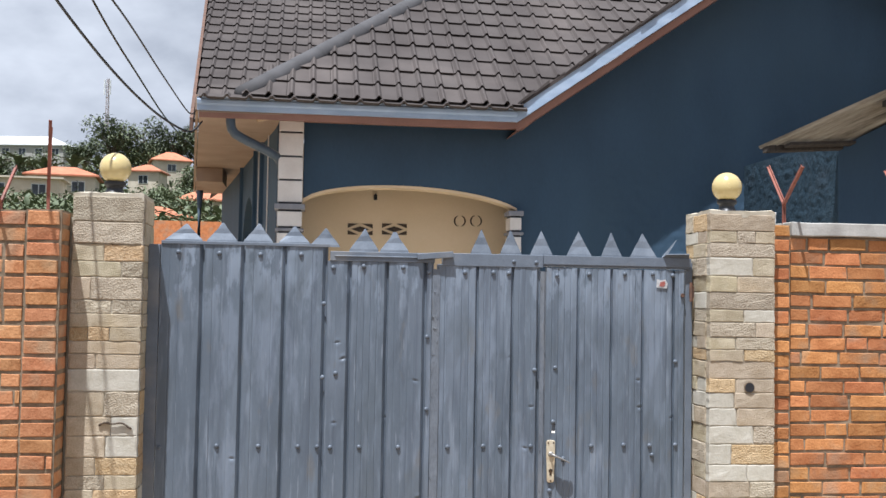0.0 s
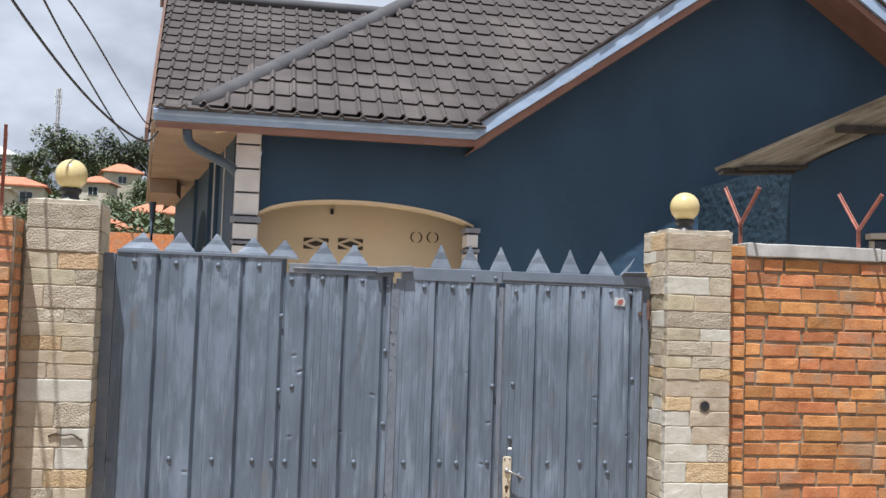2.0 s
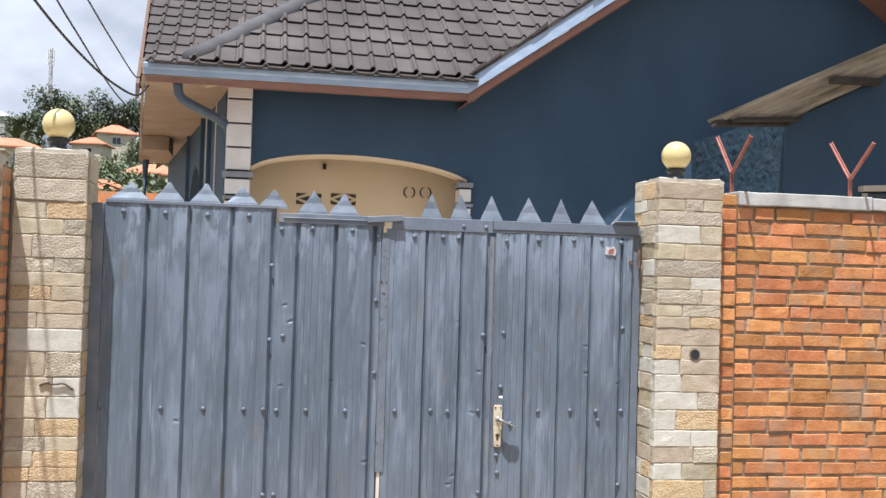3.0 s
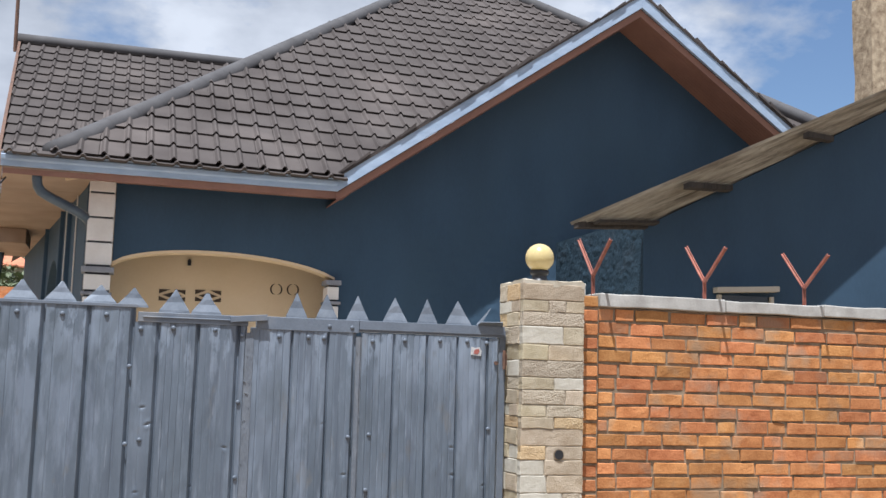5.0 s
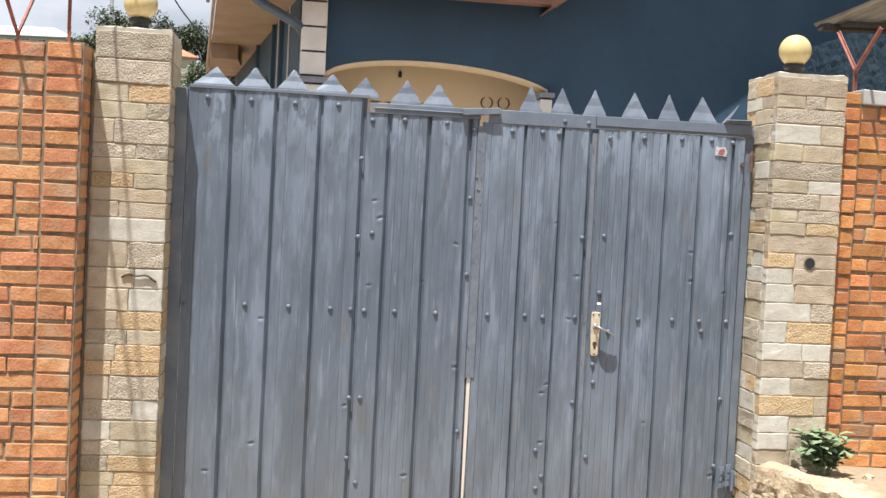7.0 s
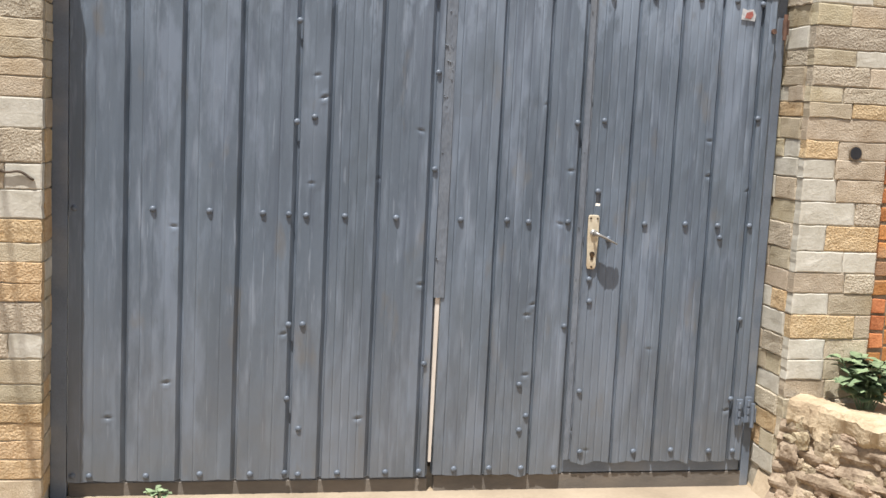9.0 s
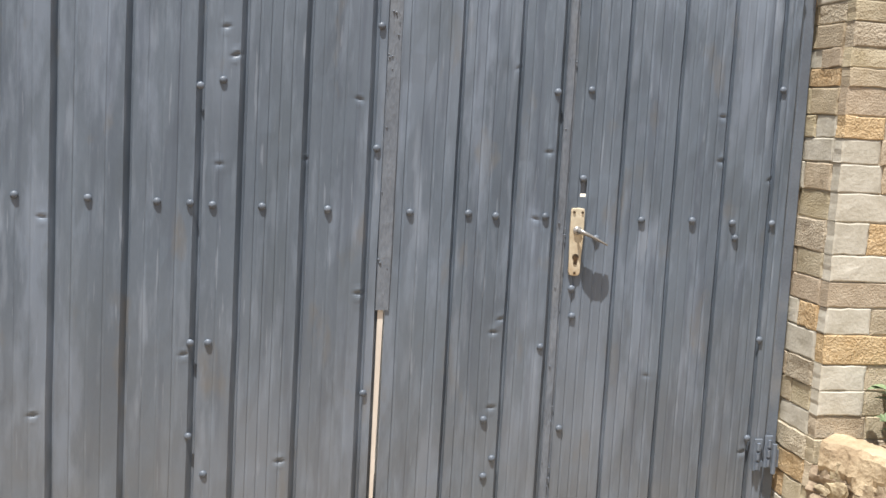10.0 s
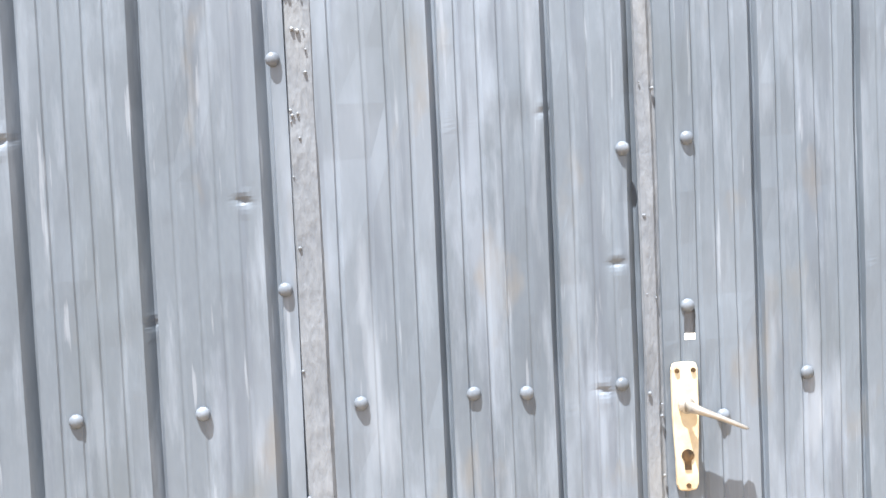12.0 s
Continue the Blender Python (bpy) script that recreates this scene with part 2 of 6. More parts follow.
M_WHITE = surf("white_quoin", (0.70, 0.65, 0.60), (0.80, 0.75, 0.70), 6, 0.8, 0.0, 0.2, 60, stain=(0.5, 0.43, 0.36), stain_amount=0.3)
M_GREYCAP = surf("grey_capital", (0.20, 0.20, 0.22), (0.28, 0.28, 0.30), 8, 0.8)
M_FASCIA = surf("pale_blue_fascia", (0.30, 0.38, 0.50), (0.42, 0.50, 0.62), 4, 0.5, 0.0, 0.1, 60, (1, 1, 3), stain=(0.25, 0.30, 0.38), stain_amount=0.5)
M_SOFFIT = surf("brown_soffit", (0.27, 0.185, 0.125), (0.36, 0.255, 0.18), 3, 0.6, 0.0, 0.1, 60, stain=(0.24, 0.14, 0.09), stain_amount=0.4)
M_SOFFIT_RED = surf("red_brown_soffit", (0.235, 0.115, 0.080), (0.32, 0.162, 0.112), 3, 0.6, 0.0, 0.1, 60)
M_TILE = surf("coated_roof_tile", (0.056, 0.0450, 0.0410), (0.090, 0.0755, 0.0695), 2.0, 0.85, 0.0, 0.5, 180, vary=0.10, stain=(0.17, 0.14, 0.125), stain_amount=0.35, spec=0.3, grain=0.35, bump_scale=0.004)
M_RIDGE = surf("ridge_tile", (0.060, 0.056, 0.057), (0.092, 0.087, 0.088), 3, 0.8, 0.0, 0.3, 120)
M_PIPE = surf("blue_grey_pipe", (0.05, 0.07, 0.095), (0.085, 0.11, 0.14), 8, 0.35)
# lengthwise colour streaks stand for the ridges' shading as well as grime
M_ZINC = surf("streaked_shade_zinc", (0.13, 0.112, 0.085), (0.56, 0.52, 0.43), 8, 0.55, 0.25, 0.2, 60, (0.2, 3.4, 0.2), stain=(0.20, 0.16, 0.12), stain_amount=0.5)
M_TIMBER = surf("dark_timber", (0.030, 0.025, 0.021), (0.075, 0.060, 0.046), 8, 0.8, 0.0, 0.4, 60, (1, 6, 1))
# unseen street ground, coloured dark to cut light bounced onto the gate
M_STREET = surf("unseen_dark_street", (0.120, 0.085, 0.058), (0.20, 0.145, 0.10), 1.1, 0.95, 0.0, 0.6, 30, stain=(0.24, 0.18, 0.12), stain_amount=0.4, spec=0.1, grain=0.4, bump_scale=0.03)
M_DUSTRAIL = surf("dusty_rail_paint", (0.115, 0.100, 0.085), (0.185, 0.160, 0.132), 7, 0.75, 0.0, 0.3, 90, (0.5, 1, 1.5), stain=(0.25, 0.20, 0.15), stain_amount=0.5, spec=0.2)
M_EARTH = surf("dry_earth", (0.24, 0.18, 0.115), (0.38, 0.295, 0.20), 1.3, 0.95, 0.0, 0.6, 30, stain=(0.30, 0.22, 0.14), stain_amount=0.5, spec=0.1, grain=0.4, bump_scale=0.03)
M_GRASSY = surf("hill_scrub", (0.030, 0.048, 0.016), (0.085, 0.090, 0.038), 0.12, 0.95, 0.0, 0.5, 2.0, stain=(0.24, 0.15, 0.085), stain_amount=0.9, spec=0.1)
M_RENDER = surf("ochre_plaster", (0.36, 0.27, 0.165), (0.57, 0.46, 0.315), 9, 0.9, 0.0, 1.0, 50, stain=(0.28, 0.20, 0.125), stain_amount=0.8, spec=0.15, grain=0.4, bump_scale=0.02)
M_RUBBLE = surf("rubble_stone", (0.19, 0.137, 0.090), (0.45, 0.36, 0.25), 14, 0.9, 0.0, 1.0, 70, vary=0.26, hue=0.014, spec=0.15, grain=0.4)
M_LEAF = surf("shrub_leaf", (0.125, 0.175, 0.088), (0.255, 0.315, 0.175), 20, 0.5, 0.0, 0.1, 80, vary=0.25, spec=0.4)
M_TREE = surf("tree_leaf", (0.076, 0.098, 0.050), (0.150, 0.168, 0.090), 1.2, 0.6, 0.0, 0.1, 12, vary=0.2)
M_TREE2 = surf("tree_leaf_light", (0.090, 0.118, 0.050), (0.170, 0.195, 0.090), 1.2, 0.6, 0.0, 0.1, 12, vary=0.2)
M_BARK = surf("bark", (0.07, 0.05, 0.035), (0.13, 0.10, 0.075), 8, 0.9, 0.0, 0.5, 50)
M_ORANGE = surf("orange_roof", (0.40, 0.135, 0.070), (0.52, 0.21, 0.115), 1.2, 0.8, 0.0, 0.2, 9, (1, 1, 1), vary=0.1)
M_WALL_PALE = surf("pale_wall", (0.52, 0.44, 0.33), (0.66, 0.58, 0.46), 1.0, 0.85, vary=0.12)
M_WALL_WHITE = surf("whitish_wall", (0.60, 0.60, 0.58), (0.74, 0.74, 0.72), 0.6, 0.8, vary=0.06)
M_GREYROOF = surf("grey_sheet_roof", (0.30, 0.32, 0.34), (0.42, 0.44, 0.46), 0.6, 0.6)
M_GLASS = surf("dark_window", (0.015, 0.018, 0.02), (0.03, 0.035, 0.04), 2, 0.15, spec=0.6)
M_MAST = surf("mast_steel", (0.28, 0.22, 0.20), (0.42, 0.36, 0.34), 2, 0.6)
M_CABLE = surf("black_cable", (0.01, 0.01, 0.011), (0.02, 0.02, 0.022), 10, 0.5)
M_STICKER = surf("torn_sticker", (0.40, 0.40, 0.40), (0.60, 0.59, 0.58), 90, 0.7)
M_PRINT = surf("faded_red_print", (0.28, 0.07, 0.055), (0.42, 0.16, 0.13), 70, 0.7)
M_YARD_BOUNCE = surf("bounce_yard_cement", (0.46, 0.41, 0.34), (0.60, 0.55, 0.47), 2.5, 0.9, 0.0, 0.3, 60, spec=0.15)
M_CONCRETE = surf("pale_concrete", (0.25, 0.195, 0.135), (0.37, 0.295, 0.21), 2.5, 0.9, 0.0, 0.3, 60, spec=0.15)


# ---- building helpers ----
def mesh_object(name, bm, material, smooth=False):
    data = bpy.data.meshes.new(name)
    bmesh.ops.recalc_face_normals(bm, faces=bm.faces[:])
    bm.to_mesh(data)
    bm.free()
    for mat in (material if isinstance(material, (list, tuple)) else [material]):
        data.materials.append(mat)
    if smooth:
        data.polygons.foreach_set("use_smooth", [True] * len(data.polygons))
    return new(name, data)


def part(name, bm, material, parent=None, label="", smooth=False, bevel=0.0):
    """One bmesh as one mesh object under a thing or a part."""
    ob = mesh_object(name, bm, material, smooth)
    if bevel:
        mod = ob.modifiers.new("bevel", "BEVEL")
        mod.width, mod.segments, mod.limit_method = bevel, 2, "ANGLE"
    if parent:
        ob.parent = parent
        ob.matrix_parent_inverse = parent.matrix_basis.inverted()
    return tagged(ob, label)


def thing(name, x, y, z, label, category, group="", kind=""):
    ob = new(name)
    ob.matrix_basis = pose(x, y, z)
    ob.empty_display_size = 0.1
    return tagged(ob, label, category, group, kind)


def box(bm, x0, x1, y0, y1, z0, z1, m=None):
    vs = [bm.verts.new((x, y, z)) for x in (x0, x1) for y in (y0, y1) for z in (z0, z1)]
    if m is not None:
        for v in vs:
            v.co = m @ v.co
    for f in ((0, 1, 3, 2), (4, 6, 7, 5), (0, 4, 5, 1), (2, 3, 7, 6), (0, 2, 6, 4), (1, 5, 7, 3)):
        bm.faces.new([vs[i] for i in f])
    return bm


def boxed(*a, m=None):
    return box(bmesh.new(), *a, m=m)


def prism(bm, outline, a, b, axis="y"):
    """A flat outline of (u, v), drawn out from a to b along an axis."""
    def at(u, v, w):
        return {"x": (w, u, v), "y": (u, w, v), "z": (u, v, w)}[axis]
    lo = [bm.verts.new(at(u, v, a)) for u, v in outline]
    hi = [bm.verts.new(at(u, v, b)) for u, v in outline]
    n = len(outline)
    bm.faces.new(lo)
    bm.faces.new(hi[::-1])
    for i in range(n):
        bm.faces.new((lo[i], lo[(i + 1) % n], hi[(i + 1) % n], hi[i]))
    return bm


def rod(bm, p, q, r, sides=8, r2=None):
    p, q = Vector(p), Vector(q)
    turn = (q - p).to_track_quat("Z", "Y").to_matrix()
    rings = []
    for c, rad in ((p, r), (q, r if r2 is None else r2)):
        rings.append([bm.verts.new(c + turn @ Vector((rad * math.cos(2 * math.pi * i / sides), rad * math.sin(2 * math.pi * i / sides), 0))) for i in range(sides)])
    for i in range(sides):
        bm.faces.new((rings[0][i], rings[0][(i + 1) % sides], rings[1][(i + 1) % sides], rings[1][i]))
    bm.faces.new(rings[0][::-1])
    bm.faces.new(rings[1])
    return bm


def tube(bm, points, r, sides=8):
    """A round bar along a path."""
    pts = [Vector(p) for p in points]
    rings = []
    for i, p in enumerate(pts):
        d = (pts[min(i + 1, len(pts) - 1)] - pts[max(i - 1, 0)]).normalized()
        turn = d.to_track_quat("Z", "Y").to_matrix()
        rings.append([bm.verts.new(p + turn @ Vector((r * math.cos(2 * math.pi * k / sides), r * math.sin(2 * math.pi * k / sides), 0))) for k in range(sides)])
    for a, b in zip(rings, rings[1:]):
        for k in range(sides):
            j = min(range(sides), key=lambda s: (b[s].co - a[0].co).length)
            bm.faces.new((a[k], a[(k + 1) % sides], b[(k + 1 + j) % sides], b[(k + j) % sides]))
    bm.faces.new(rings[0][::-1])
    bm.faces.new(rings[-1])
    return bm


def lathe(bm, outline, x, y, z, sides=24):
    """Rings of (radius, height) round an upright axis."""
    rings = [[bm.verts.new((x + r * math.cos(2 * math.pi * k / sides), y + r * math.sin(2 * math.pi * k / sides), z + h)) for k in range(sides)] for r, h in outline]
    for a, b in zip(rings, rings[1:]):
        for k in range(sides):
            bm.faces.new((a[k], a[(k + 1) % sides], b[(k + 1) % sides], b[k]))
    bm.faces.new(rings[0][::-1])
    bm.faces.new(rings[-1])
    return bm


def structure(ob, label, category="wall"):
    return tagged(ob, label, category, kind="structure")


# ---- ground ----
def ramp_up(a, b, v):
    t = min(1.0, max(0.0, (v - a) / (b - a)))
    return t * t * (3 - 2 * t)


def bank_line(x):
    """The front of the raised bank beside the gate."""
    return -0.30 - 1.67 * max(0.0, x - 1.50)


def ground_height(x, y):
    z = -0.055 + 0.475 * ramp_up(-1.2, -6.5, y)
    if y < 0.05:
        if x > 1.46:
            z = max(z, z + (0.40 - z) * ramp_up(bank_line(x) - 0.05, bank_line(x) + 0.05, y))
        z += 0.12 * ramp_up(-1.9, -2.6, x) * ramp_up(-2.5, -0.5, y)
    else:
        z = -0.03 + 1.0 * ramp_up(0.6, 5.2, y)
    far = math.hypot(x, y)
    if y > 0:
        z += 0.115 * (min(far, 240.0) - 24.0) * ramp_up(24, 60, far) if far > 24 else 0.0
        if far > 24:
            z += 1.2 * noise.noise(Vector((x * 0.03, y * 0.03, 0))) * ramp_up(24, 60, far)
    near = 0.012 * noise.noise(Vector((x * 3, y * 3, 1))) + 0.02 * noise.noise(Vector((x * 0.8, y * 0.8, 4)))
    return z + near


def grid_lines(lo, hi, step, spread):
    inner = list(np.arange(lo, hi + 1e-6, step))
    return [lo - s for s in reversed(spread)] + inner + [hi + s for s in spread]


SPREAD = [0.5, 1, 2, 4, 7, 11, 16, 22, 30, 40, 52, 66, 82, 100, 125, 155, 190, 240, 320, 480, 800, 1500]
gx, gy = grid_lines(-4.0, 5.0, 0.12, SPREAD), grid_lines(-7.0, 6.0, 0.12, SPREAD)
verts = [(x, y, ground_height(x, y)) for y in gy for x in gx]
faces = [(j * len(gx) + i, j * len(gx) + i + 1, (j + 1) * len(gx) + i + 1, (j + 1) * len(gx) + i) for j in range(len(gy) - 1) for i in range(len(gx) - 1)]
data = bpy.data.meshes.new("ground")
data.from_pydata(verts, [], faces)
data.materials.append(M_EARTH)
data.materials.append(M_GRASSY)
data.materials.append(M_STREET)
for p in data.polygons:
    p.use_smooth = True
    if math.hypot(p.center.x, p.center.y) > 22 and p.center.y > 3:
        p.material_index = 1
    elif p.center.y < -1.8 + 0.5 * noise.noise(p.center * 0.9) + 0.25 * noise.noise(p.center * 3.1):
        p.material_index = 2
ground = structure(new("ground", data), "dry dusty earth street rising to a scrubby hillside", "ground")

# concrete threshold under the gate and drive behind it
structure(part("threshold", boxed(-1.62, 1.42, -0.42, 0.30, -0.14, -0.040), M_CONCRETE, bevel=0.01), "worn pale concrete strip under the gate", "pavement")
# mostly hidden drive, made pale and wide to bounce sun into the veranda
drive = bmesh.new()
rows_y = [0.31 + 0.3 * i for i in range(16)]
dv = [[drive.verts.new((x, y, ground_height(x, y) + 0.035)) for x in (-2.6, -0.8, 0.6, 1.9, 3.2)] for y in rows_y]
for a, b in zip(dv, dv[1:]):
    for i in range(4):
        drive.faces.new((a[i], a[i + 1], b[i + 1], b[i]))
structure(part("driveway", drive, M_YARD_BOUNCE), "pale concrete drive behind the gate, kept bright to bounce sunlight", "pavement")

# ---- gate ----
SHEET_TOP, MID = 2.245, 1.15


# creases knocked into the sheets: place along the gate, height, depth
DENTS = [(-0.584, 1.629, 10), (-0.616, 1.716, 6), (-0.183, 1.512, 6), (-0.626, 1.278, 5), (-0.545, 1.289, 7), (-0.346, 1.307, 4), (-0.157, 0.868, 9),
         (0.316, 0.744, 8), (0.339, 0.791, 6), (0.471, 1.371, 6), (0.438, 1.142, 6), (0.350, 1.647, 4), (-1.189, 0.442, 10), (-1.417, 0.295, 9), (-0.722, 0.650, 7),
         (-0.398, 0.289, 11), (1.270, 0.320, 9), (-1.170, 1.085, 7), (1.100, 1.371, 9), (1.090, 1.524, 6), (1.290, 1.315, 9), (0.322, 0.480, 8), (0.620, 0.140, 5), (0.880, 0.60, 4)]


def sheet(x0, x1, z0, z1, groove=0.026, depth=0.022, ribs=(), wave=0.0015, seed=0, hole=None, ragged=0.0, rib=0.0029):
    """One folded steel panel: small ribs over its width, a deep fold at its far edge, and the knocks it has taken."""
    prof = [(x0, depth), (x0 + 0.002, 0.0)]
    for r in ribs:
        deep = rib * (0.75 + 0.5 * math.sin(r * 173.0))
        prof += [(r - 0.004, 0.0), (r - 0.001, deep), (r + 0.001, deep), (r + 0.0065, 0.0)]
    if hole:
        prof += [(hole[0], 0.0), (hole[1], 0.0)]
    prof += [(x1 - groove - 0.004, 0.0), (x1 - 0.32 * groove, depth), (x1 + 0.005, depth + 0.0015)]
    prof.sort(key=lambda p: p[0])
    prof[0] = (x0, depth)
    zs = [z0 + (z1 - z0) * i / 22 for i in range(23)]
    if hole:
        zs = zs + [hole[2], hole[3]]
    knocks = [k for k in DENTS if x0 < k[0] < x1 and z0 < k[1] < z1]
    px, py = [p[0] for p in prof], [p[1] for p in prof]
    for xd, zd, _ in knocks:
        for o in (-0.028, -0.016, -0.008, -0.003, 0.003, 0.008, 0.016, 0.028):
            if x0 + 0.004 < xd + o < x1 - groove - 0.006 and min(abs(xd + o - p) for p in px) > 0.0015:
                prof.append((xd + o, float(np.interp(xd + o, px, py))))
        zs += [zd + o for o in (-0.034, -0.022, -0.014, -0.007, -0.002, 0.003, 0.009, 0.016, 0.026, 0.038) if z0 < zd + o < z1]
    prof.sort(key=lambda p: p[0])
    zs = sorted(set(round(z, 4) for z in zs))
    bm = bmesh.new()
    grid = []
    for k, z in enumerate(zs):
        row = []
        for i, (x, y) in enumerate(prof):
            d = wave * noise.noise(Vector((x * 9, z * 2.3, seed))) + 0.6 * wave * noise.noise(Vector((x * 30, z * 11, seed + 5)))
            for xd, zd, deep in knocks:
                side = math.exp(-((x - xd) / 0.013) ** 2)
                slant = zd + 0.25 * (x - xd) * math.sin(40 * xd)
                d += 0.00062 * deep * side * (math.exp(-((z - slant) / 0.006) ** 2) - 0.35 * math.exp(-((z - slant - 0.017) / 0.009) ** 2) - 0.2 * math.exp(-((z - slant + 0.020) / 0.009) ** 2))
            e = 0.002 * noise.noise(Vector((seed * 3.1, z * 3.5, x * 4)))
            zz = z + (ragged * noise.noise(Vector((x * 14, seed, 2))) if k == 0 else 0)
            row.append((bm.verts.new((x + (e if i else 0), y + d, zz)), bm.verts.new((x, y + d + 0.003, zz))))
        grid.append(row)
    for k, (a, b) in enumerate(zip(grid, grid[1:])):
        for i in range(len(prof) - 1):
            if hole and prof[i][0] >= hole[0] - 1e-6 and prof[i + 1][0] <= hole[1] + 1e-6 and zs[k] >= hole[2] - 1e-4 and zs[k + 1] <= hole[3] + 1e-4:
                continue
            bm.faces.new((a[i][0], a[i + 1][0], b[i + 1][0], b[i][0]))
            bm.faces.new((a[i][1], b[i][1], b[i + 1][1], a[i + 1][1]))
    return bm


def even(x0, x1, n):
    return [x0 + (x1 - x0) * (i + 1) / (n + 1) for i in range(n)]


BOLT = bmesh.new()
lathe(BOLT, [(0.0130, 0.0), (0.0130, 0.0015), (0.0115, 0.0050), (0.0075, 0.0080), (0.002, 0.0092)], 0, 0, 0, 10)
bmesh.ops.rotate(BOLT, verts=BOLT.verts[:], cent=(0, 0, 0), matrix=Euler((radians(90), 0, 0)).to_matrix())
bolt_mesh = bpy.data.meshes.new("bolt")
BOLT.to_mesh(bolt_mesh)
BOLT.free()
bolt_mesh.materials.append(M_BOLT)
bolt_mesh.polygons.foreach_set("use_smooth", [True] * len(bolt_mesh.polygons))


def bolts(parent, xs, z, y=0.0):
    for i, x in enumerate(xs):
        zz = z[i] if isinstance(z, (list, tuple)) else z
        ob = new("bolt", bolt_mesh)
        ob.parent = parent
        ob.matrix_parent_inverse = parent.matrix_basis.inverted()
        ob.matrix_basis = pose(x + random.uniform(-0.003, 0.003), y - 0.001, zz + random.uniform(-0.004, 0.004), 0, random.uniform(-20, 20), 0)


def spike(parent, x, z, half, high, y=0.012, lean=0.0, blunt=0.0, flare=False):
    """A thin pointed tooth of sheet, folded back across its foot and again higher up."""
    rows = [(1.0, 0.0, -0.011), (0.94, 0.12, -0.009), (0.58, 0.46, 0.004), (0.32, 0.70, 0.007)] if flare else [(1.0, 0.0, -0.010), (0.92, 0.10, -0.008), (0.62, 0.40, 0.004), (0.33, 0.68, 0.007)]
    rows.append((blunt / half, 1.0, 0.016))
    bm = bmesh.new()
    front = [[bm.verts.new((x + lean * v + u * half * w, y + d + 0.002 * noise.noise(Vector((x * 9 + u * 3, v * 4, z))), z + high * v + 0.003 * u * math.sin(x * 50) * v)) for u in (-1, 0, 1)] for w, v, d in rows]
    back = [[bm.verts.new(q.co + Vector((0, 0.003, 0))) for q in r] for r in front]
    for a, b, c, d in zip(front, front[1:], back, back[1:]):
        for i in (0, 1):
            bm.faces.new((a[i], a[i + 1], b[i + 1], b[i]))
            bm.faces.new((c[i], d[i], d[i + 1], c[i + 1]))
        bm.faces.new((a[0], b[0], d[0], c[0]))
        bm.faces.new((a[2], c[2], d[2], b[2]))
    part("spike", bm, M_SPIKE, parent)


left_leaf = thing("gate_leaf", -1.60, 0, 0, "blue-grey painted sheet steel gate leaf with spikes", "gate", "gate leaves")
edges = [-1.575, -1.342, -1.125, -0.900, -0.680]
for i, (a, b) in enumerate(zip(edges, edges[1:])):
    part("panel", sheet(a, b, 0.028, SHEET_TOP, 0.022, 0.0215, ribs=even(a, b - 0.03, 3), seed=i, wave=0.003, rib=0.0016, ragged=0.008), M_GATE, left_leaf)
edges = [-0.679, -0.545, -0.340, -0.127, -0.092]
for i, (a, b) in enumerate(zip(edges, edges[1:])):
    part("panel", sheet(a, b, 0.030, 2.165, 0.021 if i < 3 else 0.004, 0.0205, even(a, b - 0.025, (1, 4, 4, 0)[i]), seed=10 + i, wave=0.003, rib=0.0032), M_GATE, left_leaf)
# narrow cream strip filling the gap between the leaves
gap_strip = bmesh.new()
prism(gap_strip, [(-0.0885, 0.816), (-0.070, 0.816), (-0.0755, 0.095), (-0.0865, 0.095)], 0.004, 0.020)
part("gap_strip", gap_strip, M_GAP_STRIP, left_leaf, "narrow cream strip set in the meeting gap")
part("hinge_post", boxed(-1.640, -1.577, 0.0, 0.06, -0.045, 2.235), M_FRAME, left_leaf, bevel=0.004)
part("bottom_rail", boxed(-1.57, -0.085, 0.020, 0.072, -0.046, 0.016), M_DUSTRAIL, left_leaf, bevel=0.003)
part("middle_rail", boxed(-1.57, -0.085, 0.037, 0.072, 1.12, 1.18), M_FRAME, left_leaf, bevel=0.003)
part("meeting_post", boxed(-0.125, -0.088, 0.028, 0.068, 0.03, 2.16), M_FRAME, left_leaf, bevel=0.003)
rail = bmesh.new()
box(rail, -0.664, -0.085, -0.006, 0.066, 2.165, 2.218)
box(rail, -0.640, -0.180, -0.012, -0.0065, 2.188, 2.196)
part("top_rail", rail, M_FRAME, left_leaf, "painted angle iron top rail", bevel=0.003)
part("top_strip", boxed(-1.572, -0.668, -0.006, 0.010, 2.238, 2.256), M_FRAME, left_leaf, bevel=0.002)
part("latch_tab", boxed(-0.185, 0.015, -0.030, -0.008, 2.188, 2.222, m=Matrix.Translation((-0.085, 0, 2.205)) @ pose(0, 0, 0, 0, -5, 0) @ Matrix.Translation((0.085, 0, -2.205))), M_FRAME, left_leaf, bevel=0.003)
for i, x in enumerate((-1.455, -1.250, -1.058, -0.862)):
    spike(left_leaf, x, 2.252, (0.104, 0.084, 0.082, 0.086)[i], (0.098, 0.108, 0.108, 0.098)[i], lean=(0.01, 0, 0.005, 0)[i], blunt=0.006, flare=True)
for i, x in enumerate((-0.695, -0.480, -0.312)):
    spike(left_leaf, x, 2.218 if i else 2.24, 0.082, (0.105, 0.128, 0.115)[i], lean=0.004, blunt=(0.004, 0.003, 0.010)[i], flare=True)
bolts(left_leaf, (-1.483, -1.262, -1.045, -0.824), 2.192)
bolts(left_leaf, (-0.645, -0.478, -0.262, -0.118), (2.125, 2.135, 2.132, 2.11))
